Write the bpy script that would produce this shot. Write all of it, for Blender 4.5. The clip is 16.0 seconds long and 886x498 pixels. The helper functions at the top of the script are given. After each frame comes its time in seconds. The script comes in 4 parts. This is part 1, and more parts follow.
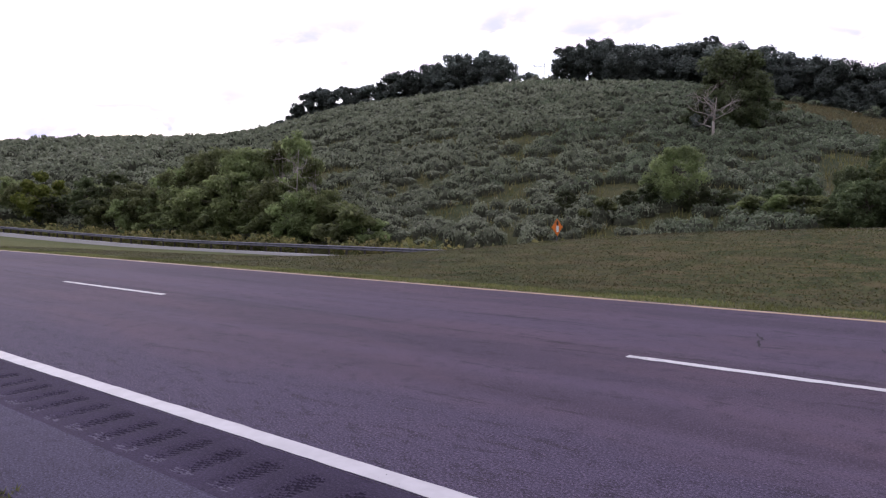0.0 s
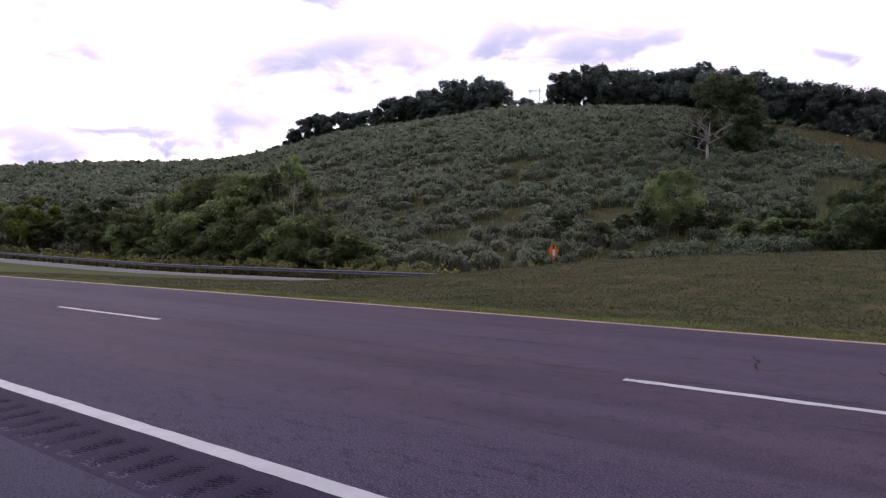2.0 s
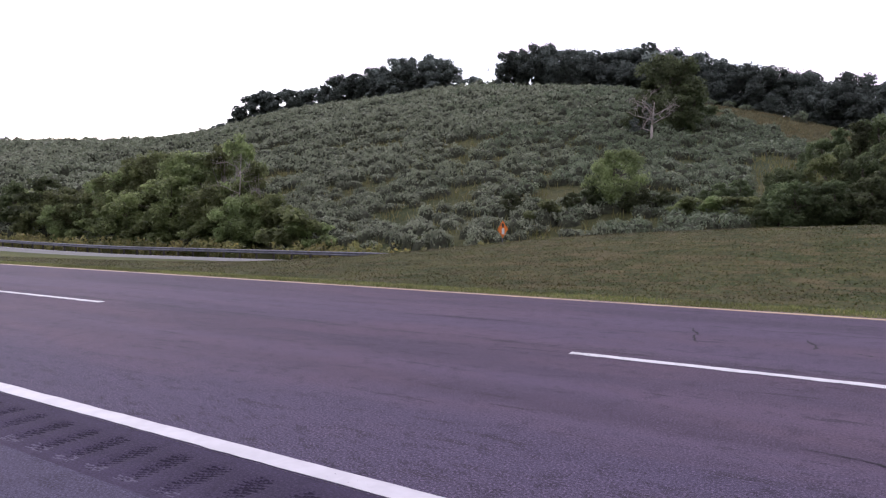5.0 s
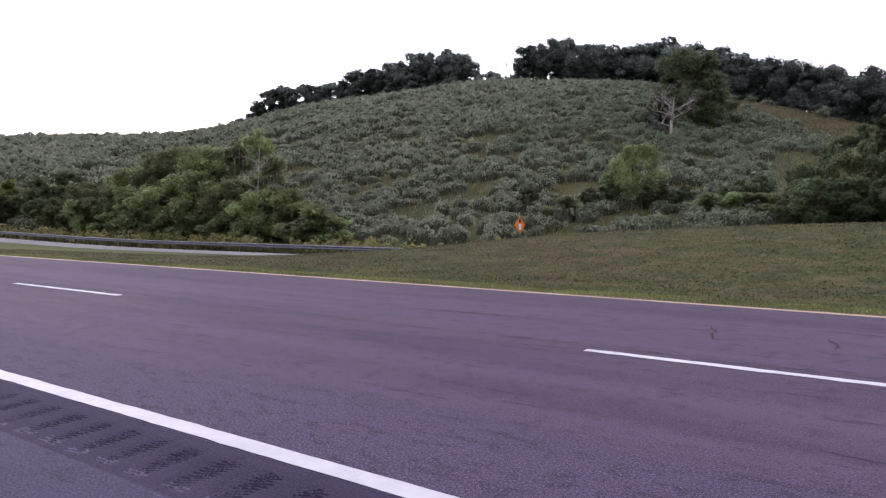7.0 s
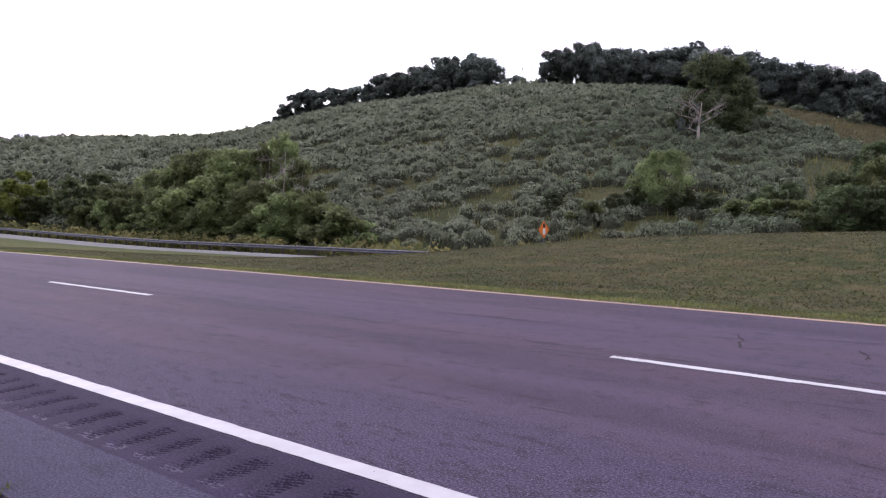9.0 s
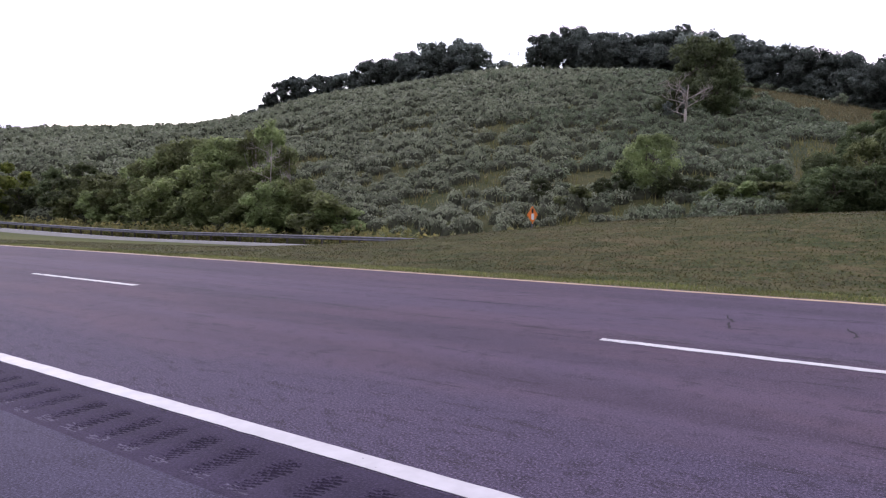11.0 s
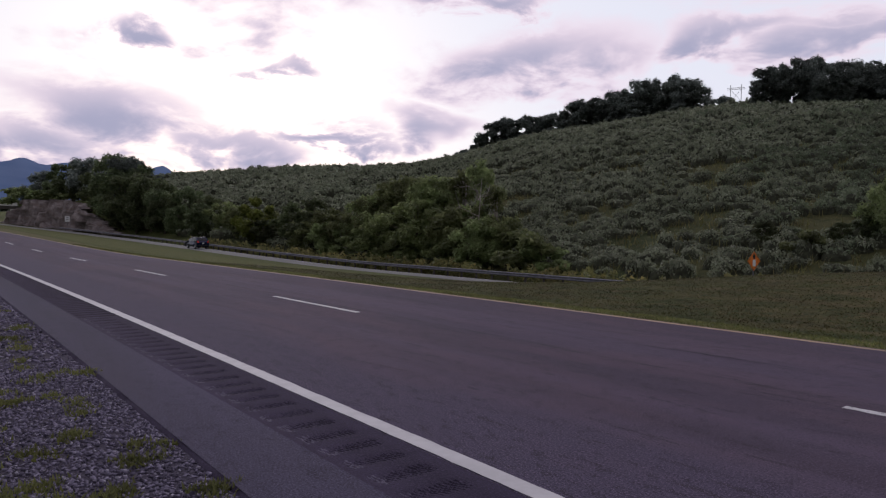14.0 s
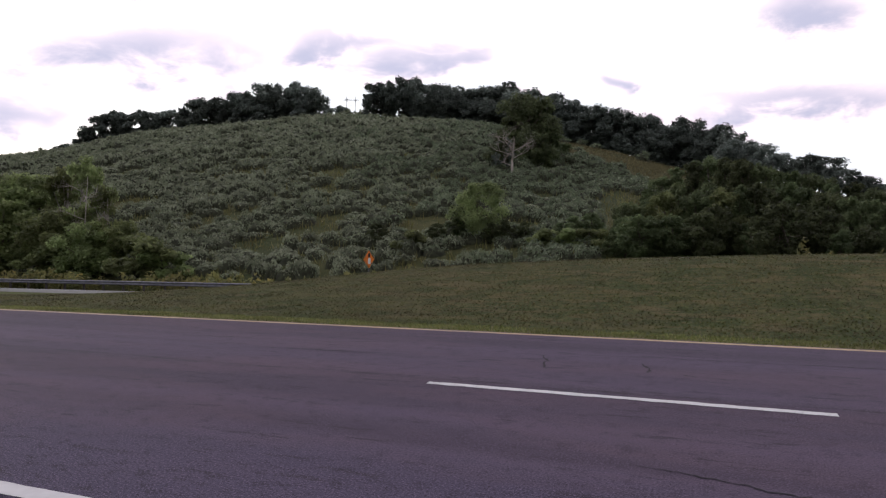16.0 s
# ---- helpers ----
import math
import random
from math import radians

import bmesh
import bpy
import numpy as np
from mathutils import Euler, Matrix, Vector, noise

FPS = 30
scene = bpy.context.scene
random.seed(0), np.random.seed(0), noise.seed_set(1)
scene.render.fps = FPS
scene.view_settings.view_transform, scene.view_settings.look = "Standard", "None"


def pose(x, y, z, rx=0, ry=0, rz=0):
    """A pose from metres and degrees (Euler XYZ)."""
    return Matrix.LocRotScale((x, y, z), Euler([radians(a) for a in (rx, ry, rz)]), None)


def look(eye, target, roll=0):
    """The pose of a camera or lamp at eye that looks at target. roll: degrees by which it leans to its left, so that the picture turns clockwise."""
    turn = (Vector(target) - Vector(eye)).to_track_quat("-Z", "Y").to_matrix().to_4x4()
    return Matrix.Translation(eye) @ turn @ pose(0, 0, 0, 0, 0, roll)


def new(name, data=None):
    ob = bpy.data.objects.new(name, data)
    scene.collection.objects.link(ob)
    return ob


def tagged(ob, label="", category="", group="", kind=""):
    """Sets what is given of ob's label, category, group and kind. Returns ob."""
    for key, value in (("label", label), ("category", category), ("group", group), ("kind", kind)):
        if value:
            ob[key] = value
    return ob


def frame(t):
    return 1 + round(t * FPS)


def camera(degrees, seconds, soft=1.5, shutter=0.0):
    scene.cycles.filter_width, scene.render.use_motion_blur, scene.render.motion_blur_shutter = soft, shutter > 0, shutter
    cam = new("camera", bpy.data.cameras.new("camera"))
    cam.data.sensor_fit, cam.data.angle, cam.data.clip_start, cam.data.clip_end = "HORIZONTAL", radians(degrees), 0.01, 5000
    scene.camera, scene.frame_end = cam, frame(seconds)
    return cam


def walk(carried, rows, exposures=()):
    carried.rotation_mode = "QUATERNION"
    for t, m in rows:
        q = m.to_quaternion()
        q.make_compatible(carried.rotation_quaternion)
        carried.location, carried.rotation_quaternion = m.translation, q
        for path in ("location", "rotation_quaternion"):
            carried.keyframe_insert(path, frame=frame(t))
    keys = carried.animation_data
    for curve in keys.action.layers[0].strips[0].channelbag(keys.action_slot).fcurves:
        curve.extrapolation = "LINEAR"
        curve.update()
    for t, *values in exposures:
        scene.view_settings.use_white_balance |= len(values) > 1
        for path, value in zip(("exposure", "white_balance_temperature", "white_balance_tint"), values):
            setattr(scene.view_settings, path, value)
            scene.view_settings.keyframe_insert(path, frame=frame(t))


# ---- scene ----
cam = camera(66.04, 16.0, 1.25)
# seconds, place, heading, tilt, lean
PATH = [
    (0.0, -0.020, 0.035, 1.524, 37.69, -3.73, 0.54),
    (0.5, -0.043, 0.052, 1.508, 38.19, -3.26, 1.31),
    (1.0, -0.027, 0.056, 1.528, 37.05, -2.19, 0.78),
    (1.5, 0.003, 0.033, 1.537, 36.53, -2.18, -0.10),
    (2.0, -0.010, 0.041, 1.517, 37.38, -1.71, 0.72),
    (2.5, -0.015, 0.069, 1.510, 35.78, -3.43, 1.22),
    (3.0, -0.030, 0.090, 1.500, 34.81, -3.84, 0.65),
    (3.5, -0.064, 0.082, 1.500, 33.65, -3.48, 0.53),
    (4.0, 0.001, 0.042, 1.528, 32.82, -3.70, 0.82),
    (4.2, 0.030, 0.018, 1.508, 32.94, -3.55, 0.84),
    (6.3, 0.028, -0.033, 1.516, 33.58, -3.69, 0.98),
    (6.5, 0.012, 0.071, 1.499, 33.96, -3.88, 0.84),
    (7.0, 0.024, 0.042, 1.507, 34.66, -3.89, 0.78),
    (7.5, 0.001, 0.029, 1.507, 35.00, -3.63, 0.06),
    (8.0, -0.016, 0.019, 1.521, 36.07, -3.87, -0.07),
    (8.5, 0.015, 0.001, 1.530, 36.22, -3.57, 0.18),
    (8.7, 0.028, -0.030, 1.528, 36.49, -3.57, 0.09),
    (10.8, 0.027, -0.036, 1.505, 36.25, -4.15, 1.27),
    (11.0, -0.002, 0.031, 1.497, 35.69, -4.69, 0.97),
    (11.5, -0.017, 0.049, 1.509, 37.84, -4.47, 2.02),
    (12.0, -0.032, 0.032, 1.496, 38.83, -4.53, 0.97),
    (12.5, -0.016, -0.032, 1.503, 44.07, -4.24, 0.61),
    (13.0, -0.096, -0.091, 1.514, 49.86, -3.17, 0.85),
    (13.5, -0.147, -0.097, 1.531, 54.14, -3.06, 0.08),
    (14.0, -0.058, -0.056, 1.518, 52.61, -1.41, -0.60),
    (14.5, 0.023, -0.029, 1.517, 45.49, -1.30, -0.23),
    (15.0, 0.093, -0.012, 1.539, 33.74, -0.76, -0.75),
    (15.5, 0.137, -0.041, 1.517, 26.19, -1.16, 0.18),
    (16.0, 0.155, -0.068, 1.545, 22.07, -1.18, 0.49),
]


def stance(x, y, z, yaw, pitch, roll):
    return pose(x, y, z, 0, 0, yaw) @ pose(0, 0, 0, pitch) @ pose(0, 0, 0, 0, roll) @ pose(0, 0, 0, 90)


walk(cam, [(t, stance(*r)) for t, *r in PATH],
     [(0.0, -0.15, 5950, 17), (0.5, -0.15, 5950, 17), (1.0, -0.25, 5950, 17), (2.0, -0.6, 5950, 17), (2.5, -0.4, 5950, 17), (3.0, -0.12, 5950, 17), (3.5, -0.02, 5950, 17),
      (4.0, 0.1, 5950, 17), (7.0, 0.2, 5950, 17), (8.5, 0.2, 5950, 17), (12.0, 0.2, 5900, 17), (12.5, 0.1, 5900, 17), (13.0, -0.35, 5950, 17),
      (13.5, -0.9, 5950, 17), (14.0, -1.2, 6150, 13), (14.5, -1.25, 6250, 10), (15.0, -1.1, 6350, 8), (15.5, -0.92, 6350, 7), (16.0, -0.58, 6350, 8)])

# ---- sky and sun ----
SUN_AZ, SUN_EL = 70.0, 14.0  # degrees left of +y, and up


class Nodes:
    """Short hand for building a node tree."""

    def __init__(self, tree):
        self.tree = tree
        tree.nodes.clear()

    def add(self, kind, values=None, **attrs):
        n = self.tree.nodes.new(kind)
        for k, v in attrs.items():
            setattr(n, k, v)
        for k, v in (values or {}).items():
            if isinstance(v, bpy.types.NodeSocket):
                self.tree.links.new(v, n.inputs[k])
            else:
                n.inputs[k].default_value = v
        return n

    def math(self, op, a, b=0.0, clamp=False):
        return self.add("ShaderNodeMath", {0: a, 1: b}, operation=op, use_clamp=clamp).outputs[0]

    def noise(self, vector, scale, detail=4.0, rough=0.55, dist=0.0):
        return self.add("ShaderNodeTexNoise", {"Vector": vector, "Scale": scale, "Detail": detail, "Roughness": rough,
                                               "Distortion": dist}).outputs["Fac"]

    def ramp(self, fac, lo, hi, a=0.0, b=1.0):
        return self.add("ShaderNodeMapRange", {0: fac, 1: lo, 2: hi, 3: a, 4: b}, interpolation_type="SMOOTHSTEP").outputs[0]

    def mix(self, fac, a, b, blend="MIX"):
        n = self.add("ShaderNodeMix", {0: fac}, data_type="RGBA", blend_type=blend)
        for i, v in ((6, a), (7, b)):
            if isinstance(v, bpy.types.NodeSocket):
                self.tree.links.new(v, n.inputs[i])
            else:
                n.inputs[i].default_value = (*v, 1.0)
        return n.outputs[2]

    def scaled(self, vector, s):
        return self.add("ShaderNodeMapping", {"Vector": vector, "Scale": s}).outputs[0]


CLOUDS = [(44.0, 14.0, 8.5, 2.3), (54.0, 8.6, 2.9, 1.7), (62.8, 7.6, 5.5, 0.7), (78.0, 8.4, 7.5, 2.5), (70.5, 6.2, 6.0, 1.4), (75.0, 15.0, 2.6, 0.9),
          (29.0, 15.2, 6.0, 1.6), (86.0, 6.2, 5.5, 1.4), (23.0, 14.3, 3.6, 1.4), (-3.0, 9.6, 10.0, 1.5), (-6.0, 16.0, 4.0, 2.0), (6.8, 12.0, 1.7, 1.0),
          (50.0, 18.5, 7.0, 1.2), (66.0, 12.5, 2.5, 0.8)]


def make_world():
    world = bpy.data.worlds.new("sky")
    scene.world = world
    world.use_nodes = True
    g = Nodes(world.node_tree)
    sky = g.add("ShaderNodeTexSky", sky_type="NISHITA", sun_disc=False, sun_elevation=radians(SUN_EL),
                sun_rotation=radians(-SUN_AZ), air_density=1.2, dust_density=2.0)
    way = g.add("ShaderNodeTexCoord").outputs["Generated"]
    sep = g.add("ShaderNodeSeparateXYZ", {0: way})
    up = g.math("MAXIMUM", sep.outputs[2], 0.0)
    depth = g.math("ADD", up, 0.16)
    flat = g.add("ShaderNodeCombineXYZ", {0: g.math("DIVIDE", sep.outputs[0], depth), 1: g.math("DIVIDE", sep.outputs[1], depth), 2: 0.37})
    clouds = g.noise(g.scaled(flat.outputs[0], (1.0, 1.25, 1.0)), 1.9, 7.0, 0.54, 0.2)
    broad = g.noise(flat.outputs[0], 0.45, 2.0, 0.5)
    fluff = g.noise(g.scaled(way, (1.0, 1.0, 2.2)), 9.0, 6.0, 0.6, 0.3)
    swirl = g.noise(g.scaled(way, (1.0, 1.0, 2.0)), 4.0, 3.0, 0.5)
    # single clouds low over the hill: heading, height, half width, half depth in degrees
    turn = g.math("ADD", g.math("MULTIPLY", g.math("ARCTAN2", g.math("MULTIPLY", sep.outputs[0], -1.0), sep.outputs[1]), 57.296),
                  g.math("MULTIPLY", g.math("SUBTRACT", swirl, 0.5), 22.0))
    rise = g.math("ADD", g.math("MULTIPLY", g.math("ARCSINE", sep.outputs[2]), 57.296), g.math("MULTIPLY", g.math("SUBTRACT", fluff, 0.5), 7.0))
    dense = g.math("MULTIPLY", g.math("SUBTRACT", g.math("ADD", g.math("MULTIPLY", clouds, 0.8), g.math("MULTIPLY", broad, 0.25)), 0.575), 9.0)
    dense = g.math("SUBTRACT", dense, g.ramp(up, 0.36, 0.26, 0.0, 1.1))
    for ca, ce, cw, ch in CLOUDS:
        u, w = g.math("DIVIDE", g.math("SUBTRACT", turn, ca), cw), g.math("DIVIDE", g.math("SUBTRACT", rise, ce), ch)
        near = g.math("SUBTRACT", 0.9, g.math("ADD", g.math("MULTIPLY", u, u), g.math("MULTIPLY", w, w)))
        dense = g.math("MAXIMUM", dense, near)
    dense = g.math("ADD", dense, g.math("MULTIPLY", g.math("SUBTRACT", fluff, 0.5), 3.0))
    body = g.ramp(dense, -0.3, 1.3)
    rim = g.ramp(dense, -1.2, 0.5)
    veil = g.mix(0.86, sky.outputs[0], (9.6, 9.5, 10.2))
    lit = g.mix(rim, veil, (9.8, 8.1, 8.7))
    glow = g.add("ShaderNodeVectorMath", {0: way, 1: (-math.sin(radians(45)) * 0.93, math.cos(radians(45)) * 0.93, 0.36)}, operation="DOT_PRODUCT").outputs["Value"]
    lit = g.mix(1.0, lit, g.ramp(glow, -0.8, 0.95, 0.50, 1.48), "MULTIPLY")
    grey = g.mix(1.0, (5.8, 5.65, 7.3), g.ramp(glow, -0.8, 0.95, 0.50, 1.18), "MULTIPLY")
    sheet = g.mix(body, lit, grey)
    out = g.add("ShaderNodeBackground", {"Color": sheet, "Strength": 0.14})
    g.tree.links.new(out.outputs[0], g.add("ShaderNodeOutputWorld").inputs[0])


make_world()
sun = new("sun", bpy.data.lights.new("sun", "SUN"))
sun.data.energy, sun.data.angle, sun.data.color = 0.5, radians(25), (1.0, 0.93, 0.88)
az, el = radians(SUN_AZ), radians(SUN_EL + 12)
sun.matrix_world = look((0, 0, 60), (60 * math.sin(az) * math.cos(el), -60 * math.cos(az) * math.cos(el), 60 - 60 * math.sin(el)))

# ---- materials ----
def material(name, rough=0.8, metal=0.0, spec=0.3):
    m = bpy.data.materials.new(name)
    m.use_nodes = True
    g = Nodes(m.node_tree)
    p = g.add("ShaderNodeBsdfPrincipled", {"Roughness": rough, "Metallic": metal, "Specular IOR Level": spec})
    g.tree.links.new(p.outputs[0], g.add("ShaderNodeOutputMaterial").inputs[0])
    return m, g, p


def finish(g, p, colour, height=None, strength=0.3, dist=0.02):
    g.tree.links.new(colour, p.inputs["Base Color"])
    if height is not None:
        b = g.add("ShaderNodeBump", {"Strength": strength, "Distance": dist, "Height": height})
        g.tree.links.new(b.outputs[0], p.inputs["Normal"])


def place(g):
    return g.add("ShaderNodeNewGeometry").outputs["Position"]


def plain(name, rgb, rough=0.6, metal=0.0, grain=12.0, spread=0.25):
    m, g, p = material(name, rough, metal)
    at = g.add("ShaderNodeTexCoord").outputs["Object"]
    n = g.noise(at, grain, 5.0)
    c = g.mix(g.ramp(n, 0.3, 0.7), [v * (1 - spread) for v in rgb], [min(1, v * (1 + spread)) for v in rgb])
    finish(g, p, c, n, 0.15, 0.01)
    return m


def asphalt(name, dark, light, warm, speckle=0.5, lane=False, spec=0.17):
    """Worn asphalt: stone speckle, wear along the wheel paths, stains."""
    m, g, p = material(name, 0.85, 0.0, spec)
    at = place(g)
    fine = g.noise(at, 62.0, 4.0, 0.8)
    tiny = g.noise(at, 130.0, 2.0, 0.6)
    mid = g.noise(at, 5.0, 5.0, 0.65)
    track = g.noise(g.scaled(at, (0.035, 0.9, 1.0)), 1.0, 3.0, 0.6, 0.2)
    stain = g.noise(g.scaled(at, (0.15, 0.6, 1.0)), 1.0, 5.0, 0.65, 0.3)
    c = g.mix(g.ramp(track, 0.35, 0.65), dark, light)
    c = g.mix(g.math("MULTIPLY", g.ramp(stain, 0.42, 0.66), 0.7), c, warm)
    c = g.mix(g.math("MULTIPLY", g.ramp(mid, 0.5, 0.68), 0.5), c, [v * 0.6 for v in dark])
    rough = g.math("MULTIPLY", speckle, 1.0)
    if lane:
        y = g.add("ShaderNodeSeparateXYZ", {0: at}).outputs[1]
        wob = g.math("ADD", y, g.math("MULTIPLY", g.math("SUBTRACT", stain, 0.5), 1.6))
        # coarse bluish strip beside the edge line, dark ragged seam at the joint between the lanes
        strip = g.ramp(wob, 4.7, 3.3)
        c = g.mix(g.math("MULTIPLY", strip, 0.75), c, (0.050, 0.0425, 0.076))
        rough = g.math("ADD", speckle, g.math("MULTIPLY", strip, 0.55))
        seam = g.ramp(g.math("ABSOLUTE", g.math("SUBTRACT", y, g.math("ADD", 6.56, g.math("MULTIPLY", mid, 0.22)))), 0.085, 0.02)
        # short dark ravels along the lanes, pits in the coarse strip
        ravel = g.ramp(g.noise(g.scaled(at, (1.1, 8.0, 1.0)), 1.0, 6.0, 0.72, 0.3), 0.575, 0.64)
        c = g.mix(g.math("MULTIPLY", ravel, 0.65), c, (0.021, 0.018, 0.024))
        pits = g.ramp(g.noise(g.scaled(at, (5.0, 8.0, 1.0)), 1.0, 6.0, 0.75), 0.52, 0.61)
        c = g.mix(g.math("MULTIPLY", g.math("MULTIPLY", pits, strip), 0.75), c, (0.018, 0.016, 0.026))
        gap = g.ramp(g.noise(g.scaled(at, (0.8, 6.0, 1.0)), 1.0, 4.0, 0.7), 0.42, 0.62)
        c = g.mix(g.math("MULTIPLY", g.math("MULTIPLY", seam, gap), 0.8), c, (0.020, 0.017, 0.021))
    c = g.mix(g.math("MULTIPLY", g.ramp(fine, 0.52, 0.66), g.math("MULTIPLY", rough, 0.75)), c, [min(1, v * 2.3) for v in light])
    c = g.mix(g.math("MULTIPLY", g.ramp(fine, 0.48, 0.36), rough), c, [v * 0.35 for v in dark])
    c = g.mix(g.math("MULTIPLY", g.ramp(tiny, 0.55, 0.68), g.math("MULTIPLY", rough, 0.5)), c, [min(1, v * 2.0) for v in light])
    finish(g, p, c, fine, 0.28, 0.005)
    return m


def paint(name, rgb, worn, under):
    m, g, p = material(name, 0.6, 0.0, 0.3)
    at = place(g)
    n = g.noise(at, 30.0, 5.0, 0.65)
    big = g.noise(g.scaled(at, (0.6, 3.0, 1.0)), 1.0, 3.0)
    c = g.mix(g.ramp(g.noise(at, 6.0, 3.0), 0.3, 0.7), [v * 0.86 for v in rgb], rgb)
    gone = g.ramp(g.math("ADD", g.math("MULTIPLY", n, 0.7), g.math("MULTIPLY", big, 0.3)), worn, worn + 0.06)
    finish(g, p, g.mix(gone, c, under), n, 0.2, 0.004)
    return m


def leaf(name, tones, rough=0.55, vary=0.35, patch=0.05, thin=0.5):
    """Foliage: each leaf cluster has its own tone between the given ones."""
    m = bpy.data.materials.new(name)
    m.use_nodes = True
    g = Nodes(m.node_tree)
    geo = g.add("ShaderNodeNewGeometry")
    rnd = geo.outputs["Random Per Island"]
    c = g.mix(rnd, tones[0], tones[1])
    c = g.mix(g.math("MULTIPLY", g.ramp(rnd, 0.8, 1.0), 0.6), c, tones[2])
    c = g.mix(g.ramp(g.noise(geo.outputs["Position"], patch, 3.0), 0.35, 0.65, 0.0, 0.55), c, tones[3])
    one = g.add("ShaderNodeObjectInfo").outputs["Random"]
    dim = g.add("ShaderNodeHueSaturation", {"Hue": g.ramp(one, 0.0, 1.0, 0.485, 0.515), "Saturation": 1.0,
                                            "Value": g.math("MULTIPLY", g.ramp(one, 0.0, 1.0, 1.0 - vary, 1.0 + vary), g.ramp(g.noise(geo.outputs["Position"], 0.6, 2.0), 0.36, 0.64, 0.72, 1.28)), "Fac": 1.0, "Color": c})
    p = g.add("ShaderNodeBsdfPrincipled", {"Base Color": dim.outputs[0], "Roughness": rough, "Specular IOR Level": 0.25})
    t = g.add("ShaderNodeBsdfTranslucent", {"Color": dim.outputs[0]})
    mix = g.add("ShaderNodeMixShader", {0: thin, 1: p.outputs[0], 2: t.outputs[0]})
    g.tree.links.new(mix.outputs[0], g.add("ShaderNodeOutputMaterial").inputs[0])
    return m


def ground_material():
    """Mown grass by the roads, rough pasture on the slopes, told apart by distance from the roadway."""
    m, g, p = material("grass_and_earth", 0.95, 0.0, 0.1)
    at = place(g)
    sep = g.add("ShaderNodeSeparateXYZ", {0: at})
    fine = g.noise(g.scaled(at, (9.0, 3.0, 6.0)), 1.0, 6.0, 0.75)
    blot = g.noise(g.scaled(at, (0.8, 0.4, 0.8)), 1.0, 6.0, 0.7)
    wide = g.noise(at, 0.16, 4.0, 0.6)
    clump = g.noise(g.scaled(at, (4.6, 1.5, 4.0)), 1.0, 6.0, 0.75)
    mown = g.mix(g.ramp(blot, 0.42, 0.58), (0.033, 0.045, 0.012), (0.062, 0.064, 0.023))
    mown = g.mix(g.math("MULTIPLY", g.ramp(wide, 0.45, 0.65), 0.4), mown, (0.068, 0.056, 0.026))
    mown = g.mix(g.math("MULTIPLY", g.ramp(clump, 0.53, 0.65), 0.75), mown, (0.115, 0.104, 0.046))
    mown = g.mix(g.math("MULTIPLY", g.ramp(clump, 0.48, 0.37), 0.65), mown, (0.022, 0.030, 0.009))
    mown = g.mix(g.math("MULTIPLY", g.ramp(fine, 0.51, 0.62), 0.7), mown, (0.072, 0.084, 0.026))
    mown = g.mix(g.math("MULTIPLY", g.ramp(fine, 0.48, 0.37), 0.5), mown, (0.020, 0.026, 0.008))
    thatch = g.noise(g.scaled(at, (0.55, 1.1, 1.5)), 1.0, 7.0, 0.75, 0.6)
    mown = g.mix(g.math("MULTIPLY", g.ramp(thatch, 0.49, 0.59), 0.65), mown, (0.112, 0.088, 0.044))
    mown = g.mix(g.math("MULTIPLY", g.ramp(thatch, 0.60, 0.68), 0.6), mown, (0.150, 0.118, 0.066))
    # greener where the median dips, on the crest and next to the road
    mown = g.mix(g.ramp(sep.outputs[0], -12.0, -32.0, 0.0, 0.6), mown, (0.098, 0.108, 0.034))
    mown = g.mix(g.ramp(sep.outputs[1], 23.5, 26.0, 0.0, 0.5), mown, (0.062, 0.080, 0.024))
    mown = g.mix(g.ramp(sep.outputs[1], 13.0, 11.2, 0.0, 0.5), mown, (0.046, 0.062, 0.016))
    mown = g.mix(g.ramp(sep.outputs[1], 10.95, 10.6, 0.0, 0.7), mown, (0.120, 0.104, 0.050))
    rough = g.mix(g.ramp(g.noise(at, 0.05, 4.0), 0.40, 0.62), (0.034, 0.044, 0.016), (0.064, 0.064, 0.026))
    rough = g.mix(g.math("MULTIPLY", g.ramp(g.noise(at, 0.7, 5.0, 0.7), 0.48, 0.62), 0.7), rough, (0.030, 0.038, 0.014))
    rough = g.mix(g.math("MULTIPLY", g.ramp(g.noise(at, 2.2, 4.0, 0.7), 0.52, 0.66), 0.5), rough, (0.12, 0.115, 0.065))
    c = g.mix(g.ramp(sep.outputs[1], 38.0, 42.0), mown, rough)
    finish(g, p, c, fine, 0.8, 0.05)
    return m


M_GROUND = ground_material()
M_ROAD = asphalt("lane_asphalt", (0.048, 0.0350, 0.0565), (0.074, 0.0555, 0.089), (0.085, 0.0555, 0.077), 0.72, True)
M_SHOULDER = asphalt("shoulder_asphalt", (0.033, 0.029, 0.051), (0.060, 0.051, 0.089), (0.046, 0.038, 0.058), 0.85)
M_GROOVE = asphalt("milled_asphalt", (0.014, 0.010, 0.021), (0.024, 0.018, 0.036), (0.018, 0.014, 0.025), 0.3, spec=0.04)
M_SCUFF = asphalt("scuffed_asphalt", (0.058, 0.049, 0.076), (0.088, 0.076, 0.115), (0.07, 0.058, 0.085), 0.6)
M_STRIP = asphalt("dark_strip_asphalt", (0.031, 0.024, 0.044), (0.048, 0.038, 0.068), (0.040, 0.032, 0.053), 0.5, spec=0.08)
M_FARROAD = asphalt("pale_concrete_road", (0.15, 0.15, 0.15), (0.21, 0.21, 0.205), (0.18, 0.175, 0.17), 0.2)
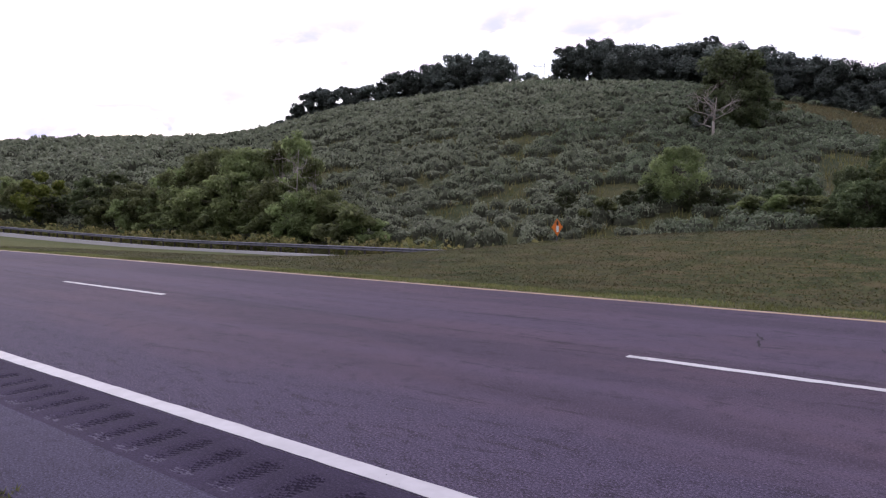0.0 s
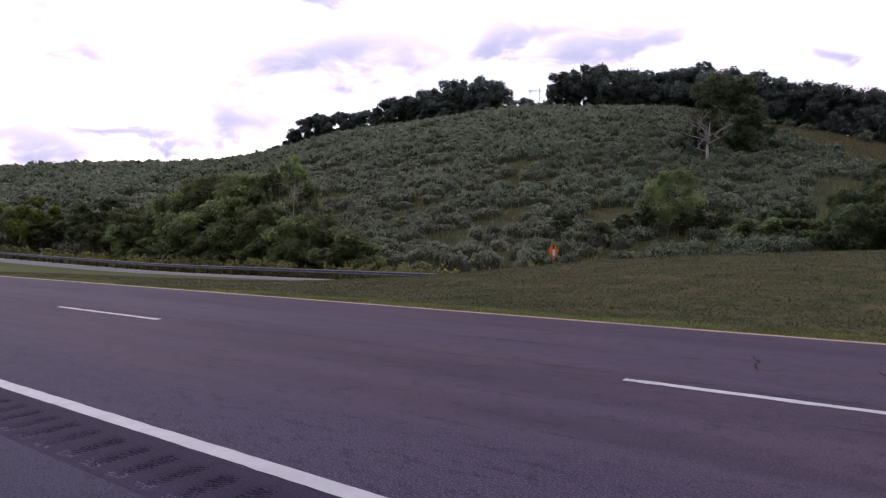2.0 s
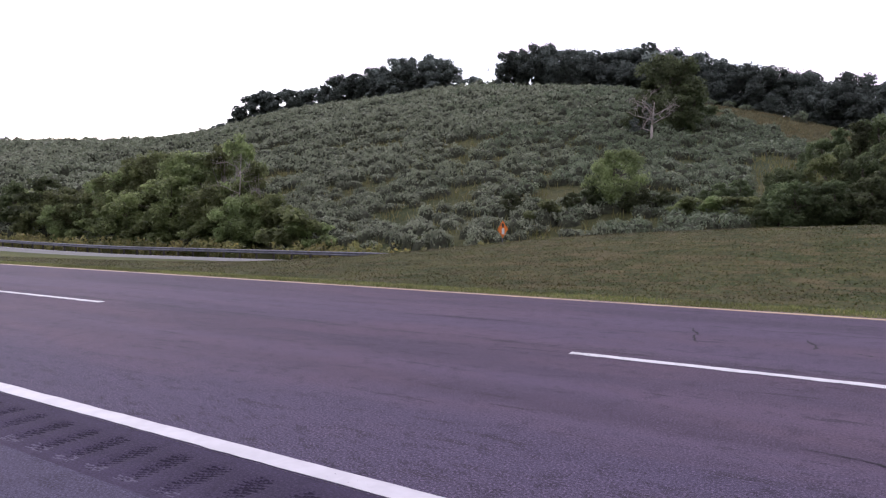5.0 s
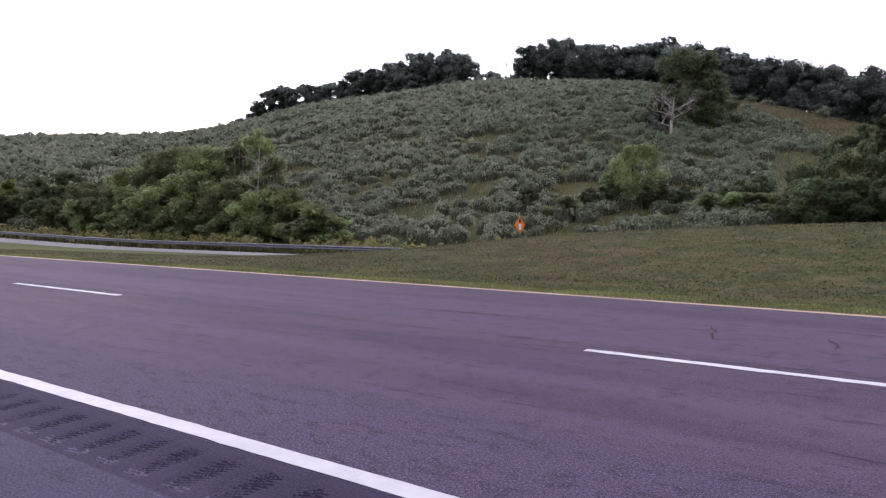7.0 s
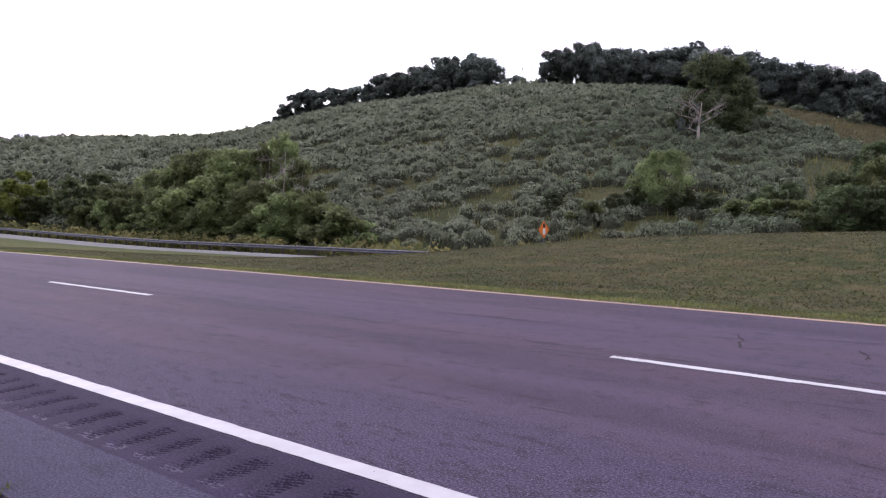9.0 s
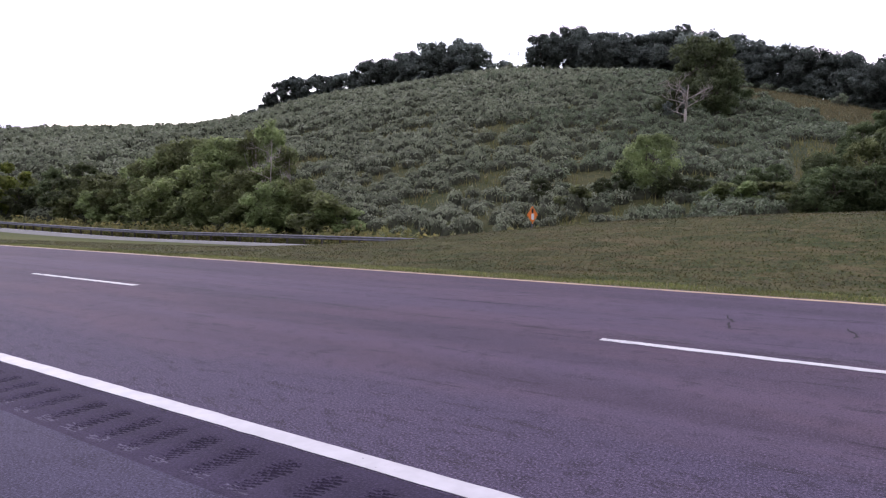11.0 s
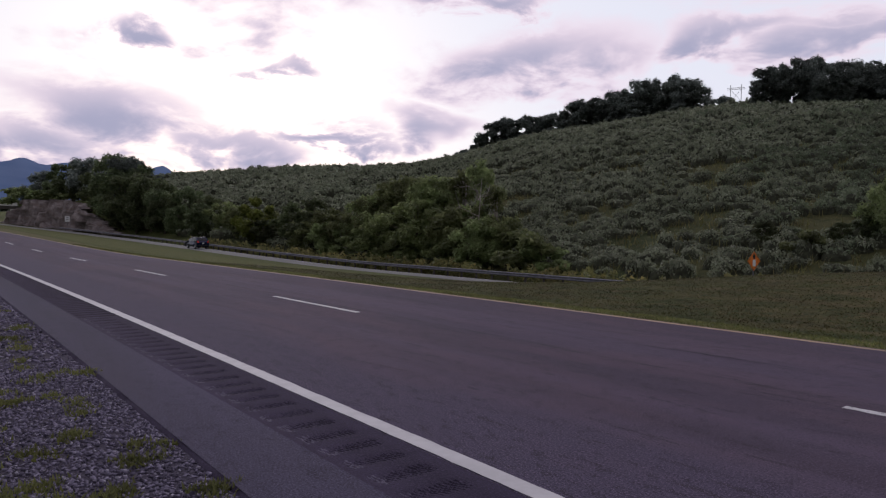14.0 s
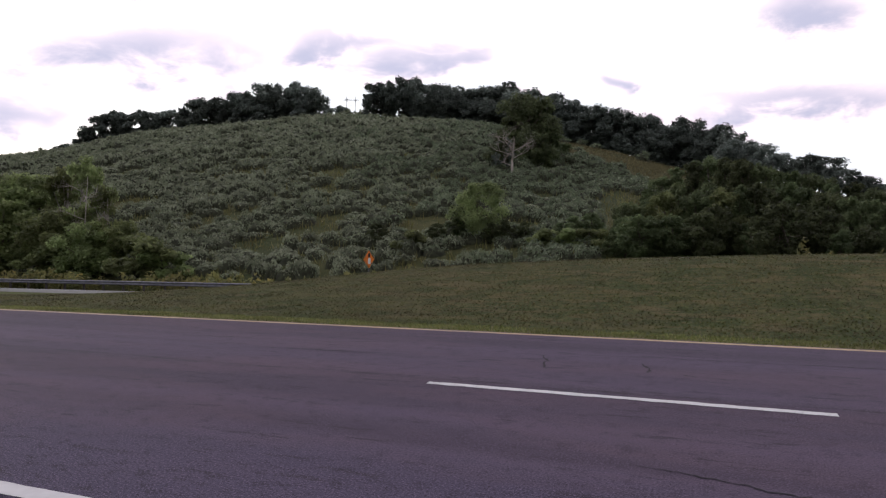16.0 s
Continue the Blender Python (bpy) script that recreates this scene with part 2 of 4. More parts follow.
M_WHITE = paint("white_line_paint", (0.51, 0.495, 0.515), 0.64, (0.12, 0.11, 0.12))
M_DASH = paint("worn_white_paint", (0.55, 0.54, 0.555), 0.56, (0.1, 0.09, 0.1))
M_YELLOW = paint("yellow_line_paint", (0.42, 0.30, 0.17), 0.54, (0.12, 0.1, 0.09))
M_TAR = plain("crack_dark", (0.019, 0.017, 0.022), 0.95)
M_STEEL = plain("galvanised_steel", (0.13, 0.13, 0.15), 0.55, 0.5, 3.0)
M_POST = plain("weathered_post", (0.075, 0.065, 0.062), 0.8)
M_GRAVEL = asphalt("packed_gravel", (0.032, 0.027, 0.041), (0.075, 0.065, 0.096), (0.050, 0.042, 0.055), 0.9, spec=0.08)


def stone_material():
    """Broken limestone chips, each with its own grey."""
    m, g, p = material("grey_limestone_chips", 0.9, 0.0, 0.2)
    geo = g.add("ShaderNodeNewGeometry")
    one = g.math("FRACT", g.math("ADD", geo.outputs["Random Per Island"], g.add("ShaderNodeObjectInfo").outputs["Random"]))
    n = g.noise(geo.outputs["Position"], 60.0, 4.0)
    c = g.mix(one, (0.055, 0.048, 0.075), (0.24, 0.215, 0.30))
    c = g.mix(g.math("MULTIPLY", g.ramp(one, 0.85, 1.0), 0.6), c, (0.36, 0.34, 0.39))
    c = g.mix(g.math("MULTIPLY", g.ramp(n, 0.5, 0.7), 0.4), c, (0.12, 0.105, 0.115))
    finish(g, p, c, n, 0.3, 0.004)
    return m


M_STONE = stone_material()
M_ROCK = asphalt("layered_rock", (0.12, 0.10, 0.098), (0.27, 0.24, 0.235), (0.16, 0.12, 0.10), 0.5)
M_CONCRETE = plain("bridge_concrete", (0.55, 0.55, 0.53), 0.85, 0.0, 1.5)
M_ORANGE = plain("orange_sign_face", (0.80, 0.22, 0.03), 0.45, 0.0, 6.0, 0.1)
M_BLACK = plain("black_sign_print", (0.02, 0.02, 0.02), 0.5)
M_SIGNWHITE = plain("white_sign_face", (0.85, 0.85, 0.85), 0.5, 0.0, 6.0, 0.08)
M_CAR = plain("dark_blue_car_paint", (0.012, 0.016, 0.045), 0.2, 0.3, 3.0, 0.1)
M_GLASS = plain("tinted_car_glass", (0.01, 0.011, 0.013), 0.06, 0.0, 3.0, 0.1)
M_TYRE = plain("tyre_rubber", (0.02, 0.02, 0.02), 0.85)
M_RIM = plain("alloy_rim", (0.45, 0.45, 0.46), 0.35, 0.8)
M_TAIL = plain("red_tail_lamp", (0.45, 0.02, 0.015), 0.25)


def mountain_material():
    """Forested mountain kilometres away, distance haze painted in as a blue base colour."""
    m, g, p = material("haze_blue_forest", 1.0, 0.0, 0.0)
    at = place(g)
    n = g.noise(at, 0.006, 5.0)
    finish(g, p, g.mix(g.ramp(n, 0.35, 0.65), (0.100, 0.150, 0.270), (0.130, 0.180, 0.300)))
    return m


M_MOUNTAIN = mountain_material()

# ---- the lie of the land ----
BEND = 0.00063  # curvature of both carriageways, 1/m


def smooth(a, b, v):
    u = np.clip((v - a) / (b - a), 0, 1)
    return u * u * (3 - 2 * u)


def bend(x):
    """How far the roads have swung towards -y at x; they run straight again far away."""
    x = np.asarray(x, float)
    d = np.minimum(np.abs(x), 260.0)
    return -BEND * d * d / 2 - (np.abs(x) - d) * BEND * 260


def climb(x, grade, start=38.0):
    """Rise of a road that starts to climb at x = -start."""
    d = np.maximum(0.0, -np.asarray(x, float) - start)
    d = np.minimum(d, 420.0)
    return grade * (np.sqrt(d * d + 225.0) - 15.0)


def near_z(x):
    return climb(x, 0.024)


def far_z(x):
    return -2.2 + climb(x, 0.029, 58.0)


# heading (degrees left of +y): height of the skyline in degrees as seen from the roadside, and its distance
RIDGE = [(-60, 0.4, 150), (-30, 0.7, 150), (-12, 2.0, 165), (-4, 3.4, 185), (2.5, 4.9, 205), (8, 6.6, 215), (13, 7.8, 222), (19, 8.9, 228),
         (24, 9.35, 232), (29, 9.6, 238), (33, 9.3, 242), (40, 8.6, 255), (46, 7.55, 275), (50, 6.5, 290), (53, 5.7, 305), (55.5, 5.15, 320),
         (63, 4.95, 345), (70, 4.5, 350), (76, 3.9, 340), (80, 3.0, 320), (84, 1.3, 420), (87, 1.0, 600), (110, 1.0, 600)]


def ridge(a):
    k = np.array(RIDGE, float)
    e, r = np.interp(a, k[:, 0], k[:, 1]), np.interp(a, k[:, 0], k[:, 2])
    for d in (-1.6, 1.6):
        e = e + np.interp(a + d, k[:, 0], k[:, 1])
        r = r + np.interp(a + d, k[:, 0], k[:, 2])
    return e / 3, r / 3


def land(x, y):
    """Height of the ground. The near road's surface is z = 0."""
    x, y = np.asarray(x, float), np.asarray(y, float)
    s = y - bend(x)
    zn, zf = near_z(x), far_z(x)
    # verge behind the shoulder, and under the near road
    z = zn - 0.06 - 0.03 * np.clip(1.4 - s, 0, 40)
    # median: falls to the lower road, with a mown mound that rises to the right
    u = np.clip((s - 10.3) / (33.6 - 10.3), 0, 1)
    med = zn + (zf - zn) * (u ** 1.15) - 0.10 * np.sin(math.pi * u) ** 2
    mound = 2.25 / (1 + np.exp(-np.clip(x + 15.9, -200, 200) / 4.5)) + 0.012 * np.clip(x, -5, 60)
    shape = smooth(10.8, 26.5, s) * (1 - smooth(27.5, 33.5, s))
    med = med + mound * shape
    z = np.where(s > 10.26, med - 0.015, z)
    # far road, which tilts away
    zf = zf - 0.05 * np.clip(s - 33.7, 0, 6)
    z = np.where(s > 33.6, zf - 0.06, z)
    # verge and the hill behind
    a = np.degrees(np.arctan2(-x, y))
    r = np.hypot(x, y)
    e, rr = ridge(a + 0.15)
    zr = 1.5 + rr * np.tan(np.radians(e - 0.07))
    foot_y = 43.5 + bend(x)
    foot = np.where(y > 1, r * foot_y / np.maximum(y, 1), 1e6)
    foot = np.clip(foot, 20, rr * 0.72)
    zfoot = zf - 0.5
    t = np.clip((r - foot) / (rr - foot), 0, 1)
    prof = 0.82 * t + 0.18 * t * t * (3 - 2 * t) + 0.05 * np.sin(math.pi * t)
    hill = zfoot + (zr - zfoot) * prof
    beyond = np.clip(r - rr, 0, None)
    hill = hill - 0.10 * beyond + 0.00004 * np.minimum(beyond, 1200) ** 2
    hill = np.maximum(hill, np.where(beyond > 0, -8.0, -1e9))
    hill = hill + 0.5 * np.sin(x * 0.11 + 1.3) * np.sin(y * 0.083) * smooth(0.03, 0.2, t) * (1 - smooth(0.85, 1.0, t))
    cut = zf + 7.6 * smooth(-158, -200, x) * (1 - smooth(-236, -262, x)) * smooth(42.2, 45.0, s)
    hill = np.where((s > 42.2) & (x < -150) & (x > -270), np.maximum(hill, cut), hill)
    low = smooth(-252, -268, x) * (1 - smooth(-420, -480, x))
    hill = hill * (1 - low) + np.minimum(hill, zf + 0.2) * low
    return np.where(s > 38.8, np.where(foot_y < y, hill, zf - 0.06 - 0.4 * smooth(38.8, 43.5, s)), z)


def height(x, y):
    return float(land(x, y))


def mesh_object(name, verts, faces, mat, parent=None, shade=True):
    me = bpy.data.meshes.new(name)
    v = np.asarray(verts, np.float32).reshape(-1, 3)
    if isinstance(faces, np.ndarray):
        n, k = faces.shape
        me.vertices.add(len(v))
        me.vertices.foreach_set("co", v.ravel())
        me.loops.add(n * k)
        me.loops.foreach_set("vertex_index", faces.astype(np.int32).ravel())
        me.polygons.add(n)
        me.polygons.foreach_set("loop_start", np.arange(0, n * k, k, dtype=np.int32))
        me.update(calc_edges=True)
        me.validate()
    else:
        me.from_pydata(v.tolist(), [], faces)
    if shade:
        me.polygons.foreach_set("use_smooth", np.ones(len(me.polygons), bool))
    me.materials.append(mat)
    ob = new(name, me)
    if parent is not None:
        ob.parent = parent
    return ob


def grid_faces(nu, nv):
    i, j = np.meshgrid(np.arange(nu - 1), np.arange(nv - 1), indexing="ij")
    a = (i * nv + j).ravel()
    return np.stack([a, a + nv, a + nv + 1, a + 1], -1)


def build_ground():
    ang = np.radians(np.concatenate([np.arange(-180, -24, 4.0), np.arange(-24, 100, 0.4), np.arange(100, 181, 4.0)]))
    rad = np.concatenate([[0.05], np.geomspace(0.8, 9, 24), np.arange(9.3, 52, 0.36), np.geomspace(53, 420, 170), np.geomspace(440, 4800, 26)])
    A, R = np.meshgrid(ang, rad, indexing="ij")
    X, Y = -R * np.sin(A), R * np.cos(A)
    Z = land(X, Y)
    v = np.stack([X, Y, Z], -1).reshape(-1, 3)
    ob = mesh_object("ground", v, grid_faces(len(ang), len(rad)), M_GROUND)
    tagged(ob, "mown roadside grass rising into rough hillside pasture", "ground", kind="structure")


build_ground()


def ribbon(name, s0, s1, xs, base, lift, mat, parent=None, ns=2, edge=0.0, seed=0, tilt=0.0):
    """A strip along the road between two offsets, following its bend and climb."""
    rng = np.random.default_rng(seed)
    xs = np.asarray(xs, float)
    ss = np.linspace(s0, s1, ns)
    X, S = np.meshgrid(xs, ss, indexing="ij")
    if edge:
        S[:, 0] += rng.normal(0, edge, len(xs))
        S[:, -1] += rng.normal(0, edge, len(xs))
    Y = S + bend(X)
    Z = base(X) + lift - tilt * (S - 33.7)
    v = np.stack([X, Y, Z], -1).reshape(-1, 3)
    return mesh_object(name, v, grid_faces(len(xs), ns), mat, parent)


LONG = np.concatenate([np.arange(-420, -60, 4.0), np.arange(-60, 30, 0.5), np.arange(30, 260, 6.0)])
road = ribbon("road_near", 2.70, 10.24, LONG, near_z, 0.0, M_ROAD, ns=9)
tagged(road, "worn purple-grey asphalt carriageway with two lanes", "road", kind="structure")
far = ribbon("road_far", 33.7, 38.7, LONG, far_z, 0.0, M_FARROAD, ns=3, tilt=0.05)
tagged(far, "pale grey far carriageway beyond the grass median", "road", kind="structure")


def build_shoulder():
    """Paved shoulder with milled rumble grooves."""
    ob = ribbon("shoulder", 1.42, 2.07, LONG, near_z, -0.001, M_SHOULDER, ns=4, edge=0.0, seed=3)
    tagged(ob, "dark paved road shoulder with milled rumble grooves", "shoulder", kind="structure")
    # broken dark edge where the paving stops
    xs = np.concatenate([np.arange(-420, -26, 4.0), np.arange(-26, 4, 0.05), np.arange(4, 200, 6.0)])
    wob = np.array([0.022 * noise.noise(Vector((x * 1.7, 0, 0))) + 0.014 * noise.noise(Vector((x * 7.0, 3, 0))) for x in xs])
    X, K = np.meshgrid(xs, np.array([0.0, 0.04, 0.065, 0.10]), indexing="ij")
    S = 1.46 - K + wob[:, None] * np.array([0.6, 1.0, 1.3, 1.5])[None, :]
    Z = near_z(X) + np.array([-0.004, -0.005, -0.022, -0.045])[None, :]
    mesh_object("shoulder_edge", np.stack([X, S + bend(X), Z], -1).reshape(-1, 3), grid_faces(len(xs), 4), M_STRIP, ob)
    pitch = 0.34
    xs = np.arange(-13, 3.0, pitch / 16)
    ss = np.concatenate([[2.07], np.linspace(2.09, 2.59, 62), [2.70]])
    X, S = np.meshgrid(xs, ss, indexing="ij")
    ph = np.mod(X + 0.02 * np.sin(X * 3.1), pitch) / pitch
    across = np.clip(np.cos((ph - 0.5) * math.pi / 0.62), 0, 1) * (np.abs(ph - 0.5) < 0.31)
    along = smooth(2.09, 2.15, S) * (1 - smooth(2.53, 2.59, S))
    comb = np.sin(S * 165 + 3.0 * np.sin(X * 2.9) + 5 * np.sin(X * 18.4))
    worn = 0.5 + 0.5 * np.sin(X * 7.3 + 2 * np.sin(S * 9)) * np.sin(S * 13 + X * 1.7)
    teeth = 1 + 0.35 * comb
    Z = near_z(X) - 0.001 - 0.007 * across * along * teeth
    v = np.stack([X, S + bend(X), Z], -1).reshape(-1, 3)
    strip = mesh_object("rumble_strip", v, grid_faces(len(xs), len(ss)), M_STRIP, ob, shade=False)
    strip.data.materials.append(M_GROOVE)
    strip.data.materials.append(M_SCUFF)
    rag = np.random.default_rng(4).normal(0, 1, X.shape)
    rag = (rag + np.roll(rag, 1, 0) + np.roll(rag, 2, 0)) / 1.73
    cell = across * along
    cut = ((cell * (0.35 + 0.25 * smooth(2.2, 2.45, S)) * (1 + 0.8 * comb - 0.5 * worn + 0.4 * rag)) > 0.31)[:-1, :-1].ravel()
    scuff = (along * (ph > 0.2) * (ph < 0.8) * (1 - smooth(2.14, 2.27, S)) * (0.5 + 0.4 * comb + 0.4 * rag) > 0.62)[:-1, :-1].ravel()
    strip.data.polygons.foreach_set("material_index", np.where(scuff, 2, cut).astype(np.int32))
    xs = np.arange(-120, -12.99, pitch / 6)
    ss = np.array([2.07, 2.12, 2.35, 2.56, 2.70])
    X, S = np.meshgrid(xs, ss, indexing="ij")
    ph = np.mod(X, pitch) / pitch
    Z = near_z(X) - 0.001 - 0.012 * (np.abs(ph - 0.5) < 0.3) * ((S > 2.1) & (S < 2.58))
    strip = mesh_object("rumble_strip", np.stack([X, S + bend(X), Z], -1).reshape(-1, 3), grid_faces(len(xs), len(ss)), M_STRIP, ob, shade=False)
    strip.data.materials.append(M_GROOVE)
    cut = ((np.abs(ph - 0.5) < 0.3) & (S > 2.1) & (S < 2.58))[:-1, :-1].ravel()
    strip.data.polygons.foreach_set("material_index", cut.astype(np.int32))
    for a, b in ((2.95, 120.0), (-420, -120)):
        ribbon("rumble_strip", 2.07, 2.70, np.arange(a, b + 0.1, 4.0), near_z, -0.001, M_STRIP, ob)
    return ob


shoulder = build_shoulder()

# ---- lines on the road ----
YD, XA, DASH, STEP = 6.45, -14.86, 3.80, 12.19
SOLID = np.concatenate([np.arange(-420, -40, 4.0), np.arange(-40, 12, 0.15), np.arange(12, 200, 6.0)])
line = ribbon("edge_line_white", YD - 3.66 - 0.075, YD - 3.66 + 0.075, SOLID, near_z, 0.005, M_WHITE, edge=0.003, seed=1)
tagged(line, "solid white painted edge line on the asphalt", "road marking", kind="structure")
line = ribbon("edge_line_yellow", YD + 3.66 - 0.06, YD + 3.66 + 0.06, SOLID, near_z, 0.005, M_YELLOW, edge=0.005, seed=2)
tagged(line, "faded yellow painted edge line beside the grass", "road marking", kind="structure")
for i in range(-12, 5):
    x0 = XA + STEP * i
    d = ribbon("lane_dash", YD - 0.055, YD + 0.055, np.arange(x0, x0 + DASH + 0.01, 0.125), near_z, 0.005, M_DASH, edge=0.006, seed=20 + i)
    tagged(d, "worn white painted lane dash on the asphalt", "road marking", group="lane dashes", kind="structure")

line = ribbon("far_edge_line", 38.0, 38.12, LONG, far_z, 0.006, M_WHITE, tilt=0.05)
tagged(line, "white painted edge line on the far road", "road marking", kind="structure")

# ---- guardrail along the far road ----
def part(name, bm, mat, parent=None, label="", shade=False):
    me = bpy.data.meshes.new(name)
    bm.normal_update()
    bm.to_mesh(me)
    bm.free()
    if shade:
        me.polygons.foreach_set("use_smooth", np.ones(len(me.polygons), bool))
    me.materials.append(mat)
    ob = new(name, me)
    ob.parent = parent
    if label:
        ob["label"] = label
    return ob


def box(bm, x0, x1, y0, y1, z0, z1, bevel=0.0):
    m = Matrix.Translation(((x0 + x1) / 2, (y0 + y1) / 2, (z0 + z1) / 2)) @ Matrix.Diagonal((x1 - x0, y1 - y0, z1 - z0, 1))
    r = bmesh.ops.create_cube(bm, size=1.0, matrix=m)
    if bevel:
        bmesh.ops.bevel(bm, geom=list({e for v in r["verts"] for e in v.link_edges}), offset=bevel, segments=2, affect="EDGES")
    return r["verts"]


def tube(bm, a, b, ra, rb, sides=8):
    a, b = Vector(a), Vector(b)
    m = Matrix.Translation((a + b) / 2) @ (b - a).to_track_quat("Z", "Y").to_matrix().to_4x4()
    bmesh.ops.create_cone(bm, cap_ends=True, segments=sides, radius1=ra, radius2=rb, depth=(b - a).length, matrix=m)


def build_rail():
    rail = tagged(new("guardrail"), "galvanised steel guardrail along the far road", "guardrail")
    xs = np.concatenate([np.arange(-195, -20, 2.0), np.arange(-20, 30.1, 2.0)])
    prof = [(0.0, 0.44), (-0.08, 0.48), (-0.08, 0.53), (0.0, 0.58), (0.0, 0.62), (-0.08, 0.67), (-0.08, 0.72), (0.0, 0.76), (0.03, 0.76), (0.03, 0.44)]
    P = np.array(prof + [prof[0]])
    X = np.repeat(xs[:, None], len(P), 1)
    Y = 39.3 + P[None, :, 0] + bend(X)
    Z = far_z(X) - 0.30 + P[None, :, 1]
    mesh_object("rail_beam", np.stack([X, Y, Z], -1).reshape(-1, 3), grid_faces(len(xs), len(P)), M_STEEL, rail, shade=False)
    bm = bmesh.new()
    box(bm, -0.06, 0.06, 0.09, 0.24, -0.5, 0.74, 0.01)
    box(bm, -0.05, 0.05, 0.0, 0.12, 0.46, 0.72, 0.008)
    first = part("post", bm, M_POST, rail)
    for i, x in enumerate(np.arange(-194, 30, 2.0)):
        o = first if i == 0 else first.copy()
        if i:
            scene.collection.objects.link(o)
        o.location = (x, 39.3 + float(bend(x)), float(far_z(x)) - 0.28)


build_rail()

# ---- plants ----
def leaves(rng, centres, radii, count, size, squash=0.8, aspect=1.6, droop=0.0):
    """Leaf clusters as small quads on the shells of clumps. Returns vertices and faces."""
    centres, radii = np.asarray(centres, float), np.asarray(radii, float)
    w = radii ** 2
    pick = rng.choice(len(centres), count, p=w / w.sum())
    d = rng.normal(size=(count, 3))
    d /= np.linalg.norm(d, axis=1)[:, None]
    rr = radii[pick] * (0.30 + 0.95 * rng.random(count) ** 0.6)
    at = centres[pick] + d * rr[:, None] * np.array([1, 1, squash])
    nrm = d + rng.normal(0, 0.6, (count, 3)) + np.array([0, 0, 0.35])
    nrm /= np.linalg.norm(nrm, axis=1)[:, None]
    side = np.cross(nrm, rng.normal(size=(count, 3)))
    side /= np.linalg.norm(side, axis=1)[:, None]
    fwd = np.cross(nrm, side)
    s = size * (0.55 + 0.9 * rng.random(count))[:, None]
    s = s * 1.25
    v = np.stack([at - fwd * s * aspect * 0.35 - side * s / 2, at - fwd * s * aspect * 0.35 + side * s / 2, at + fwd * s * aspect * 0.65], 1)
    f = np.arange(count * 3).reshape(-1, 3)
    return v.reshape(-1, 3), f


def spin(q, a):
    c, s = math.cos(a), math.sin(a)
    return np.stack([q[:, 0] * c - q[:, 1] * s, q[:, 0] * s + q[:, 1] * c, q[:, 2]], -1)


def crown_clumps(rng, h, w, base, n, cone=0.0):
    """Boughs spread over a crown between base and h, w wide, each broken into small sprays."""
    out, rad = [], []
    boughs = max(10, n // 2)
    for i in range(boughs):
        up = 1 - 2 * (i + 0.5) / boughs
        a = i * 2.39996 + rng.normal(0, 0.4)
        q = (0.42 + 0.52 * rng.random()) if i % 4 else 0.3 * rng.random()
        flat = math.sqrt(1 - up * up) * q * (1 - cone * (up * 0.5 + 0.5))
        k = w * (0.11 + 0.09 * rng.random()) * (1 - 0.45 * cone * (up * 0.5 + 0.5))
        z = (base + h) / 2 + up * (h - base) / 2 * (0.72 + 0.22 * rng.random()) + rng.normal(0, 0.03 * h)
        c = np.array((w * 0.62 * flat * math.cos(a), w * 0.62 * flat * math.sin(a), min(z, h - k * 0.6)))
        out.append(c)
        rad.append(k * 0.95)
        for j in range(6):
            d = rng.normal(size=3) + np.array([0, 0, 0.25])
            d /= np.linalg.norm(d)
            out.append(c + d * k * rng.uniform(0.5, 1.05) * np.array([1, 1, 0.75]))
            rad.append(k * rng.uniform(0.32, 0.55))
    return out, rad


M_BARK = plain("bark", (0.11, 0.09, 0.075), 0.9)
M_PALEBARK = plain("pale_dead_wood", (0.34, 0.305, 0.275), 0.85)
M_OAK = leaf("hazed_dark_leaves", [(0.115, 0.140, 0.120), (0.200, 0.228, 0.200), (0.27, 0.29, 0.26), (0.150, 0.176, 0.160)], thin=0.66)
M_FRESH = leaf("hazed_green_leaves", [(0.155, 0.190, 0.076), (0.245, 0.282, 0.122), (0.31, 0.335, 0.17), (0.185, 0.216, 0.098)], thin=0.62)
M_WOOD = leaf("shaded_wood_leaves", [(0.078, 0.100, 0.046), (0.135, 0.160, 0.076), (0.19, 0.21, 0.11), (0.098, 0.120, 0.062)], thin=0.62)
M_LIME = leaf("yellow_green_leaves", [(0.11, 0.15, 0.025), (0.20, 0.24, 0.05), (0.26, 0.27, 0.08), (0.12, 0.16, 0.04)], vary=0.1)
M_SILVER = leaf("silvery_shrub_leaves", [(0.172, 0.196, 0.126), (0.242, 0.260, 0.182), (0.33, 0.335, 0.25), (0.146, 0.170, 0.104)], patch=0.03, thin=0.3)
M_OLIVE_DIM = leaf("dimmed_olive_leaves", [(0.108, 0.130, 0.078), (0.160, 0.180, 0.118), (0.25, 0.258, 0.19), (0.092, 0.115, 0.064)], patch=0.03, thin=0.3)
M_GOLD = leaf("goldenrod_leaves", [(0.10, 0.115, 0.044), (0.20, 0.18, 0.075), (0.35, 0.265, 0.095), (0.18, 0.145, 0.065)], patch=0.3)
M_WEED = leaf("weed_leaves", [(0.16, 0.195, 0.06), (0.26, 0.285, 0.10), (0.35, 0.35, 0.155), (0.21, 0.23, 0.082)], patch=0.8)
M_BLADE = leaf("grass_blades", [(0.12, 0.135, 0.04), (0.21, 0.19, 0.08), (0.32, 0.27, 0.14), (0.17, 0.15, 0.065)], patch=0.35)

M_SHADE_CORE = plain("dark_shrub_core", (0.040, 0.044, 0.026), 0.95, 0.0, 2.5, 0.5)

TREES = {}


